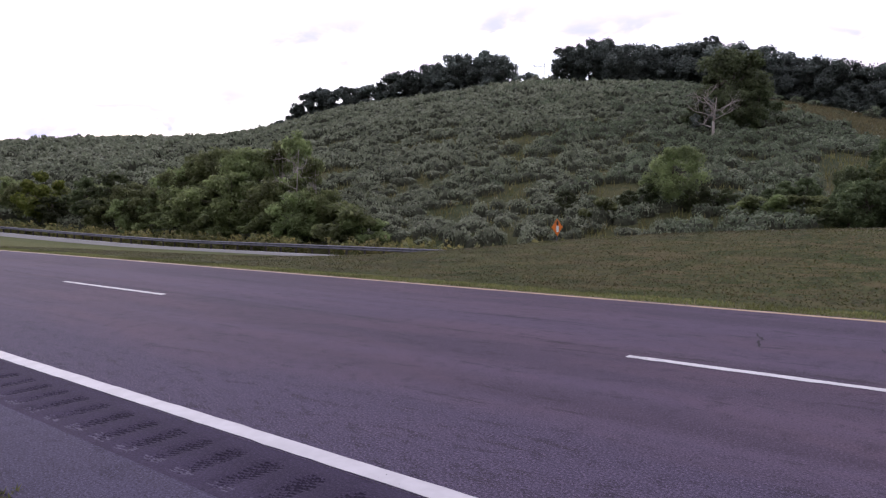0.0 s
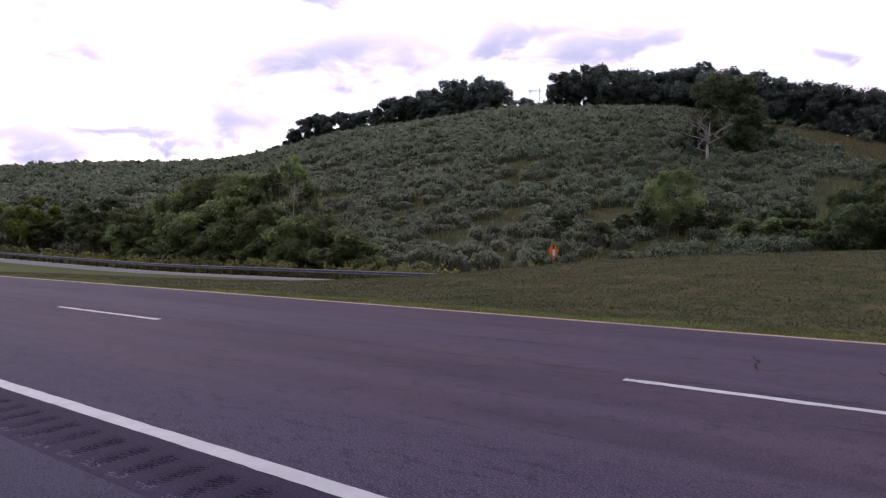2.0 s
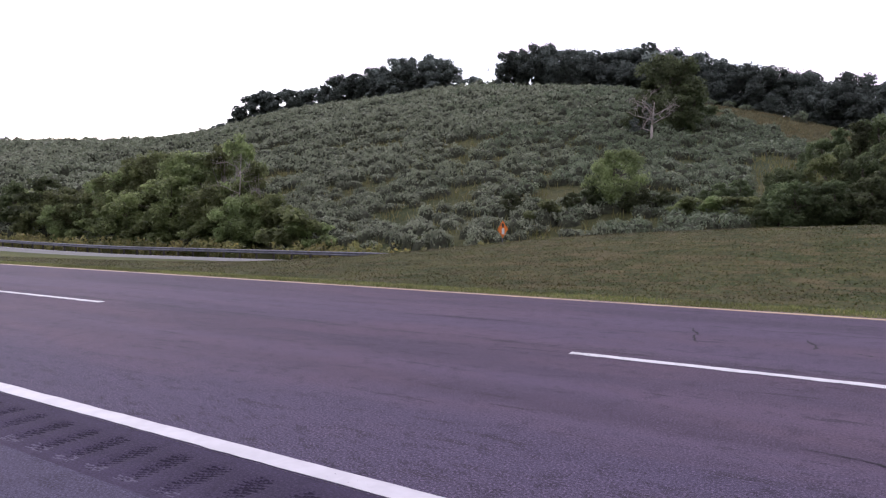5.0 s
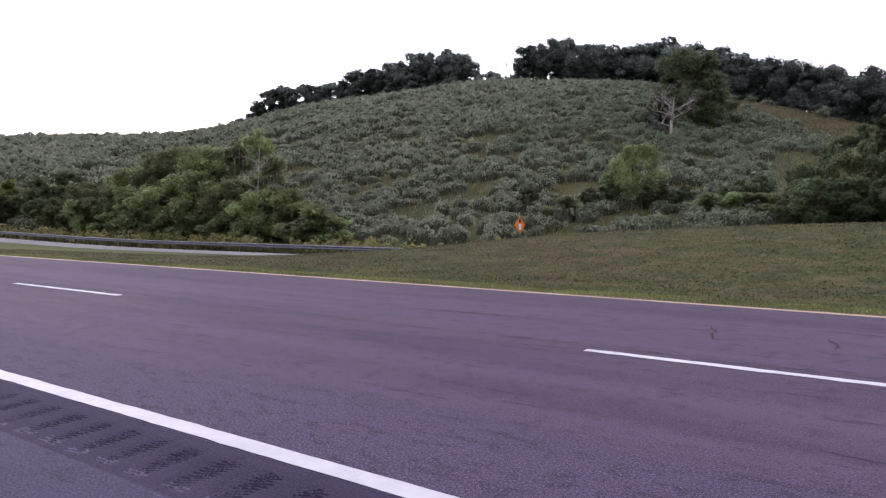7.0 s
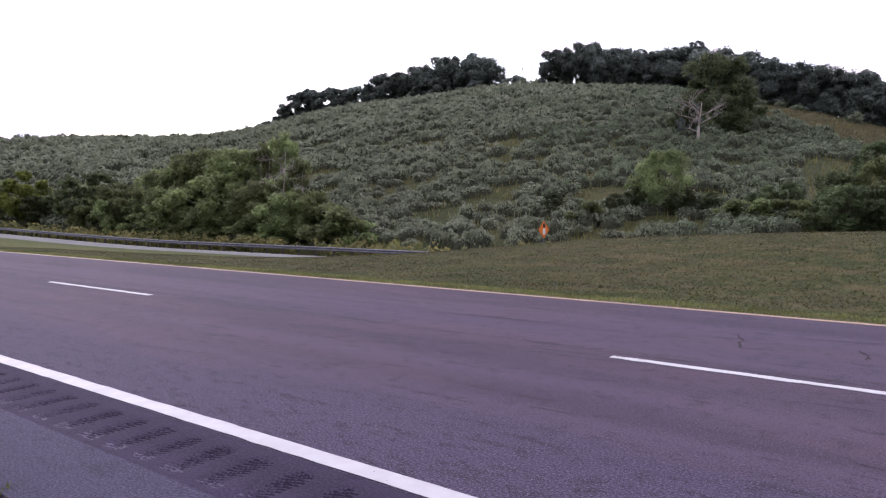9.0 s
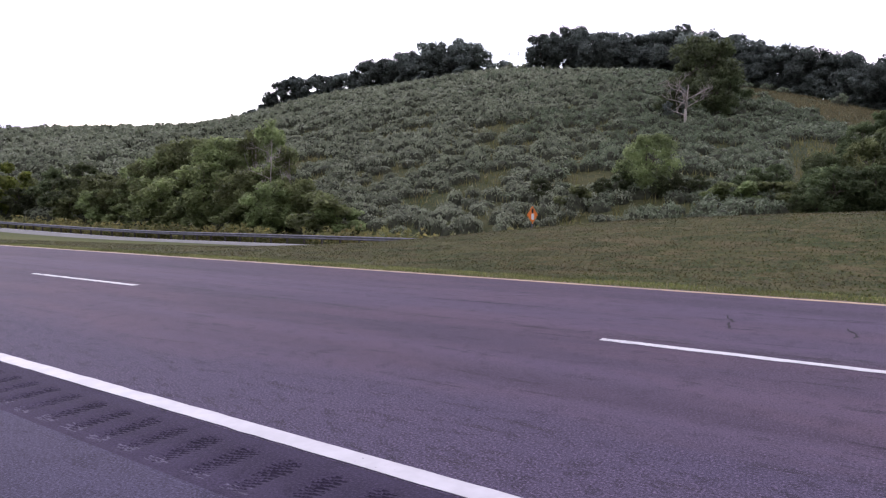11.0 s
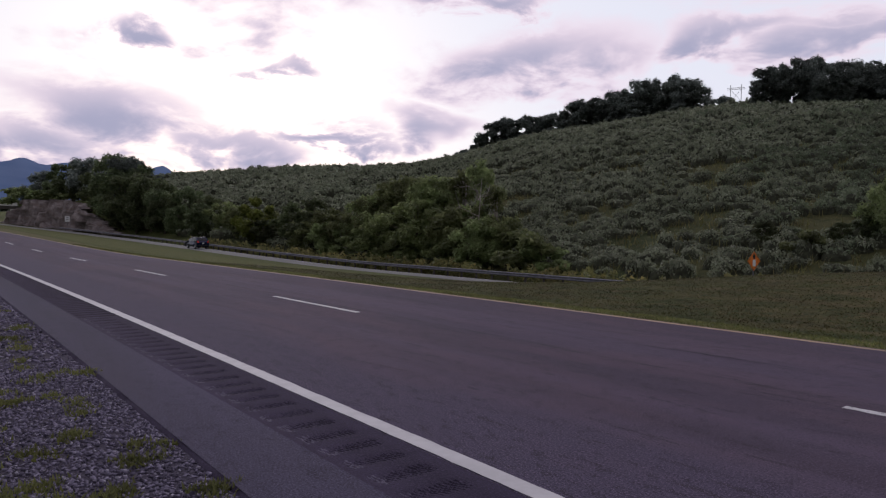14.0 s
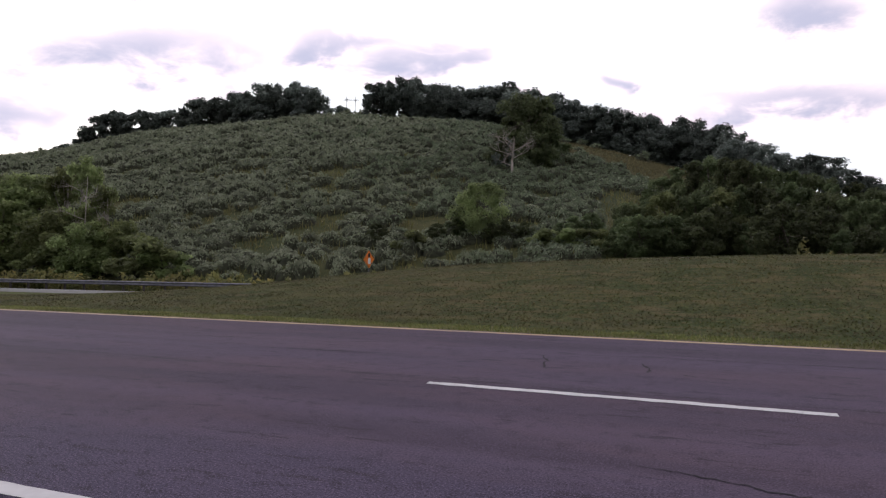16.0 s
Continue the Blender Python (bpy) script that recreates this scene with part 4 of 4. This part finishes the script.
def build_rock():
    """Blasted rock face beside the far road: ledges and vertical breaks."""
    xs = np.arange(-256, -160, 0.45)
    us = np.linspace(0, 1, 16)
    X, U = np.meshgrid(xs, us, indexing="ij")
    H = 7.0 * smooth(-158, -200, X) * (1 - smooth(-240, -260, X)) + 0.2
    S = np.zeros_like(X)
    Z = np.zeros_like(X)
    for i in range(len(xs)):
        for j in range(len(us)):
            p = Vector((xs[i] * 0.22, us[j] * 2.6, 1.7))
            n = noise.noise(p) + 0.5 * noise.noise(p * 2.7)
            block = noise.cell(Vector((xs[i] * 0.42, us[j] * 2.2 + 0.3 * math.sin(xs[i] * 0.3), 4.0)))
            rib = abs(noise.noise(Vector((xs[i] * 0.55, us[j] * 0.6, 9.0))))
            S[i, j] = 42.3 + 2.0 * us[j] + 0.5 * n + 1.6 * (block - 0.5) - 2.2 * rib
            Z[i, j] = H[i, j] * us[j] + 0.3 * n * us[j]
    Y = S + bend(X)
    Z = far_z(X) - 0.3 + Z + 0.4 * U
    ob = mesh_object("rock_cutting", np.stack([X, Y, Z], -1).reshape(-1, 3), grid_faces(len(xs), len(us)), M_ROCK, shade=False)
    tagged(ob, "brown-grey blasted rock face beside the far road", "rock face", kind="structure")


build_rock()


def build_pylon():
    p = tagged(new("power_pylon"), "grey two-legged power line pylon behind the ridge", "pylon")
    a, r = 29.75, 330.0
    x, y = polar(a, r)
    g = height(x, y)
    up, along = 1.5 + r * math.tan(radians(11.2)), Vector((math.cos(radians(a)), math.sin(radians(a)), 0))
    for k in (-2.2, 2.2):
        bm = bmesh.new()
        o = Vector((x, y, 0)) + along * k
        tube(bm, (o.x, o.y, g - 1), (o.x, o.y, up + 1.3), 0.18, 0.14)
        part("leg", bm, M_CONCRETE, p)
    bm = bmesh.new()
    for dz in (0.0, 0.7):
        q0, q1 = Vector((x, y, up - dz)) - along * 3.6, Vector((x, y, up - dz)) + along * 3.6
        tube(bm, q0, q1, 0.1, 0.1, 6)
    for k in range(-3, 4):
        q = Vector((x, y, up)) + along * k
        tube(bm, q, q + along * 0.9 + Vector((0, 0, -0.7)), 0.05, 0.05, 5)
    part("crossarm", bm, M_CONCRETE, p)
    bm = bmesh.new()
    for s in (-1, 1):
        q = Vector((x, y, up - 0.7)) + along * 2.2 * s
        tube(bm, q, Vector((x, y, up - 6)) - along * 2.2 * s, 0.06, 0.06, 5)
    part("brace", bm, M_POST, p)


build_pylon()


def branches(bm, p, d, length, r, depth, rng):
    q = p + d * length
    tube(bm, p, q, r, r * 0.62, 6)
    if depth == 0:
        return
    for i in range(3 if depth > 1 else 2):
        w = Vector((rng.gauss(0, 0.7), rng.gauss(0, 0.7), rng.gauss(0.25, 0.4)))
        branches(bm, p.lerp(q, rng.uniform(0.55, 1.0)), (d + w).normalized(), length * rng.uniform(0.55, 0.8), r * 0.55, depth - 1, rng)


def bare_tree(a, r, el, label, thick, seed, reach=0.24):
    x, y = polar(a, r)
    g = height(x, y)
    h = 1.5 + r * math.tan(radians(el)) - g
    t = tagged(new("dead_tree"), label, "tree")
    t.location = (x, y, g)
    rng = random.Random(seed)
    bm = bmesh.new()
    tube(bm, (0, 0, -0.5), (0.1, 0, h * 0.45), thick * 1.2, thick * 0.8, 10)
    tube(bm, (0.1, 0, h * 0.45), (0.4, 0.2, h), thick * 0.8, thick * 0.2, 8)
    part("trunk", bm, M_PALEBARK, t, shade=True)
    for i in range(7):
        bm = bmesh.new()
        z = h * (0.3 + 0.09 * i)
        ang = i * 2.4 + 2.6
        branches(bm, Vector((0.1, 0, z)), Vector((math.cos(ang), math.sin(ang) * 0.6, 0.35)).normalized(), h * reach, thick * 0.34, 4, rng)
        part("branch", bm, M_PALEBARK, t)


bare_tree(16.35, slope_at(16.35, 4.75), 8.0, "pale dead tree with bare twisted branches", 0.2, 3, 0.34)
bare_tree(49.95, verge_at(49.95, 47.0), 4.6, "slim pale-barked bare tree among green ones", 0.085, 8, 0.13)


for i in range(46):
    a = 90.5 - 0.35 * i
    if a < 83.5:
        break
    top_tree(["oak_a", "oak_b"][i % 2], a, 560 + 15 * (i % 3), 1.95 + 0.12 * math.sin(i * 1.7), "far dark tree beyond the overpass", "far trees", 1.4)

# ---- roadside signs ----
def build_warning_sign():
    a, r = 28.3, 50.0
    x, y = polar(a, r)
    g = height(x, y)
    s = tagged(new("warning_sign"), "orange diamond warning sign on a steel post", "sign")
    s.location = (x, y, g)
    s.rotation_euler = (0, 0, radians(81))
    top = 1.5 + r * math.tan(radians(-1.2)) - g
    half = 0.65
    c = top - half
    bm = bmesh.new()
    box(bm, -0.04, 0.04, 0.02, 0.08, -0.4, c + 0.3, 0.006)
    part("post", bm, M_STEEL, s)

    def diamond(nm, w, y0, y1, mat, z=0.0, label=""):
        bm = bmesh.new()
        vs = [bm.verts.new((p * w, y1, c + z + q * w)) for p, q in ((0, -1), (1, 0), (0, 1), (-1, 0))]
        f = bm.faces.new(vs)
        e = bmesh.ops.extrude_face_region(bm, geom=[f])
        for v in e["geom"]:
            if isinstance(v, bmesh.types.BMVert):
                v.co.y = y0
        bmesh.ops.recalc_face_normals(bm, faces=bm.faces)
        return part(nm, bm, mat, s, label)

    diamond("panel", half, 0.0, 0.02, M_ORANGE, label="orange reflective panel")
    bm = bmesh.new()
    w0, w1 = half * 0.93, half * 0.89
    for (p, q), (p2, q2) in zip(((0, -1), (1, 0), (0, 1), (-1, 0)), ((1, 0), (0, 1), (-1, 0), (0, -1))):
        vs = [bm.verts.new((p * w0, -0.006, c + q * w0)), bm.verts.new((p2 * w0, -0.006, c + q2 * w0)),
              bm.verts.new((p2 * w1, -0.006, c + q2 * w1)), bm.verts.new((p * w1, -0.006, c + q * w1))]
        bm.faces.new(vs)
    part("border", bm, M_BLACK, s, "thin black border")
    bm = bmesh.new()
    bmesh.ops.create_uvsphere(bm, u_segments=14, v_segments=8, radius=1.0, matrix=Matrix.Translation((0, -0.008, c + 0.30)) @ Matrix.Diagonal((0.13, 0.006, 0.17, 1)))
    part("symbol", bm, M_BLACK, s, "black symbol")
    bm = bmesh.new()
    box(bm, -0.14, 0.14, -0.012, -0.002, c - 0.34, c + 0.10, 0.03)
    part("patch", bm, M_SIGNWHITE, s, "pale patch in the middle of the panel")


build_warning_sign()


def build_marker():
    x = -190.0
    y = 39.8 + float(bend(x))
    s = tagged(new("road_sign"), "small white rectangular road sign beside the rock face", "sign")
    g = height(x, y)
    s.location = (x, y, g)
    s.rotation_euler = (0, 0, radians(80))
    bm = bmesh.new()
    box(bm, -0.05, 0.05, 0.02, 0.1, -0.4, 3.5, 0.006)
    part("post", bm, M_STEEL, s)
    bm = bmesh.new()
    box(bm, -0.55, 0.55, -0.02, 0.02, 2.3, 3.7, 0.02)
    part("panel", bm, M_SIGNWHITE, s)
    for z, w in ((3.3, 0.24), (2.85, 0.2)):
        bm = bmesh.new()
        box(bm, -w, w, -0.032, -0.022, z - 0.07, z + 0.07, 0.004)
        part("bar", bm, M_BLACK, s)


build_marker()


# ---- car on the far road ----
def build_car():
    car = tagged(new("car"), "dark blue sport utility vehicle on the far road", "car")
    x = -104.0
    y = 36.2 + float(bend(x))
    car.location = (x, y, float(far_z(x)) - 0.125 + 0.02)
    slope = math.atan2(float(bend(x - 1)) - float(bend(x)), -1.0)
    car.rotation_euler = (0, 0, slope + math.pi)
    # nose towards -x in its own axes, length 4.7
    prof = [(-2.35, 0.45), (-2.38, 0.75), (-2.25, 0.98), (-1.35, 1.10), (-0.65, 1.62), (0.3, 1.70), (1.75, 1.66), (2.15, 1.20), (2.33, 1.02), (2.35, 0.5),
            (2.2, 0.32), (1.85, 0.32), (1.75, 0.62), (1.42, 0.74), (1.08, 0.62), (0.98, 0.32), (-1.0, 0.32), (-1.1, 0.62), (-1.43, 0.74), (-1.76, 0.62), (-1.86, 0.32), (-2.2, 0.32)]
    bm = bmesh.new()
    sides = []
    for sy in (-1, 1):
        sides.append([bm.verts.new((px, sy * (0.93 - 0.20 * max(0.0, pz - 1.05) / 0.65), pz)) for px, pz in prof])
    n = len(prof)
    for i in range(n):
        bm.faces.new([sides[0][i], sides[0][(i + 1) % n], sides[1][(i + 1) % n], sides[1][i]])
    bm.faces.new(sides[0][::-1])
    bm.faces.new(sides[1])
    bmesh.ops.recalc_face_normals(bm, faces=bm.faces)
    bmesh.ops.bevel(bm, geom=[e for e in bm.edges if abs(e.verts[0].co.y - e.verts[1].co.y) < 0.1 and e.verts[0].co.z > 0.9], offset=0.06, segments=2, affect="EDGES")
    part("body", bm, M_CAR, car)

    def pane(nm, pts, mat, label=""):
        bm = bmesh.new()
        f = bm.faces.new([bm.verts.new(p) for p in pts])
        e = bmesh.ops.extrude_face_region(bm, geom=[f])
        bm.normal_update()
        for v in e["geom"]:
            if isinstance(v, bmesh.types.BMVert):
                v.co += f.normal * 0.012
        bmesh.ops.recalc_face_normals(bm, faces=bm.faces)
        return part(nm, bm, mat, car, label)

    for sy in (-1, 1):
        def at(px, pz):
            return (px, sy * (0.945 - 0.20 * max(0.0, pz - 1.05) / 0.65), pz)
        pane("side_window", [at(-0.95, 1.14), at(-0.5, 1.55), at(0.35, 1.60), at(0.35, 1.14)], M_GLASS)
        pane("side_window", [at(0.45, 1.14), at(0.45, 1.60), at(1.25, 1.58), at(1.35, 1.14)], M_GLASS)
        pane("side_window", [at(1.45, 1.16), at(1.38, 1.56), at(1.68, 1.54), at(1.95, 1.20)], M_GLASS)
        pane("tail_lamp", [(2.36, sy * 0.88, 0.92), (2.36, sy * 0.60, 0.92), (2.27, sy * 0.66, 1.20), (2.22, sy * 0.86, 1.22)], M_TAIL, "red tail lamp")
        pane("headlight", [(-2.37, sy * 0.85, 0.72), (-2.37, sy * 0.5, 0.72), (-2.31, sy * 0.52, 0.88), (-2.29, sy * 0.85, 0.90)], M_RIM)
        for wx in (-1.43, 1.42):
            bm = bmesh.new()
            tube(bm, (wx, sy * 0.70, 0.34), (wx, sy * 0.92, 0.34), 0.34, 0.34, 24)
            bmesh.ops.bevel(bm, geom=[e for e in bm.edges if e.calc_face_angle(0) > 1.0], offset=0.03, segments=2, affect="EDGES")
            tyre = part("wheel", bm, M_TYRE, car)
            bm = bmesh.new()
            tube(bm, (wx, sy * 0.90, 0.34), (wx, sy * 0.94, 0.34), 0.22, 0.20, 16)
            part("rim", bm, M_RIM, tyre)
    pane("rear_window", [(1.86, -0.62, 1.58), (1.86, 0.62, 1.58), (2.14, 0.72, 1.25), (2.14, -0.72, 1.25)], M_GLASS)
    pane("windscreen", [(-1.28, -0.74, 1.16), (-1.28, 0.74, 1.16), (-0.72, 0.62, 1.56), (-0.72, -0.62, 1.56)], M_GLASS)
    bm = bmesh.new()
    box(bm, 2.30, 2.42, -0.86, 0.86, 0.42, 0.62, 0.04)
    part("bumper", bm, M_TYRE, car)
    bm = bmesh.new()
    box(bm, 2.352, 2.37, -0.16, 0.16, 0.78, 0.88, 0.005)
    part("plate", bm, M_SIGNWHITE, car)
    for sy in (-1, 1):
        bm = bmesh.new()
        tube(bm, (-0.4, sy * 0.66, 1.74), (1.6, sy * 0.66, 1.73), 0.025, 0.025, 6)
        part("roof_rail", bm, M_RIM, car)


build_car()


# ---- small growth ----
def tufts(name, points, tall, blades, spread, mat, label, category, seed, width=0.02, bow=0.9):
    """Grass tufts: bent blades out of one root, joined."""
    rng = np.random.default_rng(seed)
    pts = np.asarray(points, float)
    n = len(pts) * blades
    root = np.repeat(pts, blades, 0) + np.concatenate([rng.normal(0, spread, (n, 2)), np.zeros((n, 1))], 1)
    ang = rng.random(n) * 6.283
    h = tall * (0.45 + 0.8 * rng.random(n))
    lean = rng.random(n) * bow * h
    tip = root + np.stack([np.cos(ang) * lean, np.sin(ang) * lean, h], -1)
    side = np.stack([-np.sin(ang), np.cos(ang), np.zeros(n)], -1) * (width * (0.6 + 0.8 * rng.random(n)))[:, None]
    v = np.stack([root - side, root + side, tip], 1).reshape(-1, 3)
    ob = mesh_object(name, v, np.arange(n * 3).reshape(-1, 3), mat, shade=False)
    return tagged(ob, label, category, kind="stuff")


def scatter(rng, n, x0, x1, s0, s1, keep=None):
    x, s = rng.uniform(x0, x1, n), rng.uniform(s0, s1, n)
    if keep is not None:
        m = keep(x, s)
        x, s = x[m], s[m]
    y = s + bend(x)
    return np.stack([x, y, land(x, y)], -1)


M_VERGE = leaf("verge_blades", [(0.10, 0.115, 0.036), (0.165, 0.162, 0.062), (0.24, 0.21, 0.11), (0.125, 0.122, 0.050)], patch=0.5)
G = np.random.default_rng(77)
near_edge = scatter(G, 7000, -60, 14, 10.26, 11.2)
tufts("verge_grass", near_edge, 0.04, 6, 0.05, M_VERGE, "unmown green grass along the road edge", "grass", 1, 0.012)
M_MOWN = leaf("mown_blades", [(0.066, 0.092, 0.023), (0.112, 0.126, 0.040), (0.25, 0.205, 0.11), (0.168, 0.134, 0.064)], patch=0.9)
mound = scatter(G, 30000, -34, 16, 10.9, 25.0)
tufts("mown_grass", mound, 0.028, 6, 0.20, M_MOWN, "short mown grass with dry clippings on the median", "grass", 2, 0.016, 3.4)
pasture = scatter(G, 5000, -110, 20, 46.0, 110.0)
tufts("rough_grass", pasture, 0.75, 5, 0.5, M_BLADE, "tall rough grass on the lower slope", "grass", 3, 0.05)
M_FIELD = leaf("dry_field_blades", [(0.075, 0.068, 0.034), (0.13, 0.105, 0.056), (0.19, 0.155, 0.09), (0.10, 0.082, 0.045)], patch=0.1)
fa, fr = np.radians(G.uniform(-8, 13, 9000)), G.uniform(125, 215, 9000)
fx, fy = -fr * np.sin(fa), fr * np.cos(fa)
tufts("field_grass", np.stack([fx, fy, land(fx, fy)], -1), 0.5, 6, 0.5, M_FIELD, "dry tawny grass on the upper field", "grass", 8, 0.05)


def build_goldenrod():
    rng = np.random.default_rng(5)
    vs, fs, n = [], [], 0
    for x in np.sort(rng.uniform(-120, 26, 620)):
        if noise.noise(Vector((x * 0.12, 0, 7))) < -0.28:
            continue
        s = 40.2 + abs(rng.normal(0, 1.5))
        y = s + float(bend(x))
        z = height(x, y)
        h = rng.uniform(0.7, 1.8)
        c = np.array([(x + rng.normal(0, 0.2), y + rng.normal(0, 0.2), z + h * k) for k in (0.3, 0.6, 0.9)])
        v, f = leaves(rng, c, [0.42, 0.38, 0.25], 40, 0.15, 0.9, 2.0)
        vs.append(v)
        fs.append(f + n)
        n += len(v)
    ob = mesh_object("goldenrod", np.concatenate(vs), np.concatenate(fs), M_GOLD, shade=False)
    tagged(ob, "yellow-green flowering weeds behind the guardrail", "weeds", kind="stuff")


build_goldenrod()

def build_crest_weeds():
    """Leafy weeds standing on the crest of the mound: stems with leaves up their length."""
    rng = np.random.default_rng(9)
    vs, fs, n = [], [], 0
    for x, y, z in scatter(rng, 34, 3.0, 13.5, 27.0, 30.5):
        h = rng.uniform(0.4, 1.1)
        c = np.array([(x + rng.normal(0, 0.06), y + rng.normal(0, 0.06), z + h * k) for k in (0.2, 0.45, 0.7, 0.95)])
        v, f = leaves(rng, c, np.array([0.22, 0.2, 0.16, 0.1]) * (0.6 + 0.5 * h), 46, 0.08, 0.9, 2.0)
        vs.append(v)
        fs.append(f + n)
        n += len(v)
    ob = mesh_object("crest_weeds", np.concatenate(vs), np.concatenate(fs), M_GOLD, shade=False)
    tagged(ob, "leafy yellow-green weeds on the crest of the mound", "weeds", kind="stuff")


build_crest_weeds()


# ---- cracks in the asphalt ----
def crack(points, width, seed):
    rng = random.Random(seed)
    pts = []
    for (x0, s0), (x1, s1) in zip(points, points[1:]):
        n = max(4, int(math.hypot(x1 - x0, s1 - s0) / 0.03))
        pts += [(x0 + (x1 - x0) * i / n, s0 + (s1 - s0) * i / n) for i in range(n)]
    pts.append(points[-1])
    off, v = 0.0, []
    for i, (x, s) in enumerate(pts):
        off = off * 0.88 + rng.gauss(0, 0.010)
        w = 0.5 * width * rng.uniform(0.25, 1.3) * min(1, 4 * (i + 0.3) / len(pts), 4 * (len(pts) - i) / len(pts))
        a, b = pts[max(0, i - 1)], pts[min(len(pts) - 1, i + 1)]
        d = Vector((b[0] - a[0], b[1] - a[1])).normalized()
        for k in (-1, 1):
            px, ps = x - d.y * (off + k * w), s + d.x * (off + k * w)
            v.append((px, ps + float(bend(px)), float(near_z(px)) + 0.004))
    f = [(2 * i, 2 * i + 1, 2 * i + 3, 2 * i + 2) for i in range(len(pts) - 1)]
    ob = mesh_object("crack", v, f, M_TAR, road, shade=False)
    return ob


CRACKS = [([(-3.05, 9.10), (-2.76, 8.74), (-1.73, 8.59), (1.81, 8.81), (9, 9.0)], 0.010), ([(-1.93, 8.52), (-1.80, 8.1), (-1.68, 7.55)], 0.014),
          ([(-0.69, 8.27), (-0.60, 8.0), (-0.55, 7.73)], 0.018), ([(-7.72, 8.39), (-6.39, 8.46)], 0.012), ([(-6.22, 7.79), (-3.45, 7.89)], 0.011),
          ([(-5.56, 8.40), (-3.98, 8.83)], 0.010), ([(-7.5, 3.9), (-5.9, 4.2)], 0.006),
          ([(-0.52, 4.59), (-0.06, 4.56), (0.58, 4.38), (1.6, 4.3)], 0.008),
          ([(-0.23, 7.75), (-0.08, 7.64)], 0.014), ([(-14, 8.7), (-11.5, 8.6)], 0.012), ([(-9.8, 7.6), (-8.6, 7.75)], 0.012),
          ([(-22, 8.4), (-17, 8.5)], 0.014)]
for i, (pts, w) in enumerate(CRACKS):
    crack(pts, w * 2.3, 40 + i)


# ---- gravel verge ----
gravel = ribbon("gravel_verge", -2.6, 1.385, np.concatenate([np.arange(-120, -24, 3.0), np.arange(-24, 8, 0.25), np.arange(8, 60, 3.0)]),
                lambda x: land(x, np.zeros_like(x) + bend(x)) + 0.034, 0.0, M_GRAVEL, ns=12, edge=0.008, seed=8)
co = np.zeros(len(gravel.data.vertices) * 3, np.float32)
gravel.data.vertices.foreach_get("co", co)
co = co.reshape(-1, 3)
co[:, 2] = land(co[:, 0], co[:, 1]) + 0.034
gravel.data.vertices.foreach_set("co", co.ravel())
tagged(gravel, "grey crushed-stone verge with scattered weeds", "gravel", kind="structure")


def pebble(rng):
    """One broken stone chip: six uneven corners, eight triangles."""
    q = np.array([(1, 0, 0), (-1, 0, 0), (0, 1, 0), (0, -1, 0), (0, 0, 1), (0, 0, -1)], float)
    q *= rng.uniform(0.6, 1.15, (6, 1))
    q += rng.normal(0, 0.22, (6, 3))
    return q * np.array([1.0, rng.uniform(0.6, 0.95), rng.uniform(0.4, 0.75)])


PF = [(0, 2, 4), (2, 1, 4), (1, 3, 4), (3, 0, 4), (2, 0, 5), (1, 2, 5), (3, 1, 5), (0, 3, 5)]


def build_stones():
    rng = np.random.default_rng(21)
    shapes = []
    for i in range(10):
        me = bpy.data.meshes.new("stone")
        me.from_pydata(pebble(rng).tolist(), [], PF)
        me.materials.append(M_STONE)
        shapes.append(me)
    near = scatter(rng, 300, -5.6, -3.0, -0.3, 1.34)
    for i, p in enumerate(near):
        o = new("stone", shapes[i % 10])
        o.parent = gravel
        k = rng.uniform(0.016, 0.034)
        o.location, o.scale, o.rotation_euler = (p[0], p[1], p[2] + 0.034 + k * 0.25), (k, k, k), (rng.normal(0, 0.3), rng.normal(0, 0.3), rng.random() * 6.28)
    rest = np.concatenate([scatter(rng, 28000, -9, -2.6, -1.6, 1.38), scatter(rng, 9000, -22, -9, -1.6, 1.38), scatter(rng, 33000, -2.6, 5.0, -1.6, 1.38)])
    v, f = [], []
    base = [pebble(rng) for i in range(24)]
    for i, p in enumerate(rest):
        k = rng.uniform(0.009, 0.027) * (1.0 if p[0] > -9 else 1.6)
        v.append(spin(base[i % 24], rng.random() * 6.28) * k + p + (0, 0, 0.034 + k * 0.22))
        f.append(np.array(PF) + 6 * i)
    ob = mesh_object("loose_gravel", np.concatenate(v), np.concatenate(f), M_STONE, gravel, shade=False)
    ob["kind"] = "stuff"


build_stones()
rng = np.random.default_rng(3)
spots = np.array([(-4.05, 1.33), (-4.34, 0.85), (-8.10, 1.32), (-4.63, 0.27), (-4.86, 1.11), (-4.74, 0.49), (-5.77, 0.85), (-11.21, 0.95), (-6.3, 0.3), (-7.2, 0.6)])
many = np.concatenate([np.repeat(spots, 3, 0)] + [np.stack([rng.uniform(-18, -3.3, 110), rng.uniform(-1.0, 1.3, 110)], -1)] +
                      [np.stack([rng.uniform(-26, -3.8, 1500), 0.25 - abs(rng.normal(0, 0.9, 1500))], -1)])
many = np.repeat(many, 5, 0) + rng.normal(0, 0.055, (len(many) * 5, 2))
weeds = np.stack([many[:, 0], many[:, 1] + bend(many[:, 0]), land(many[:, 0], many[:, 1] + bend(many[:, 0])) + 0.03], -1)
tufts("verge_weeds", weeds, 0.05, 13, 0.04, M_WEED, "small green weeds growing in the gravel", "weeds", 6, 0.012, 1.5)
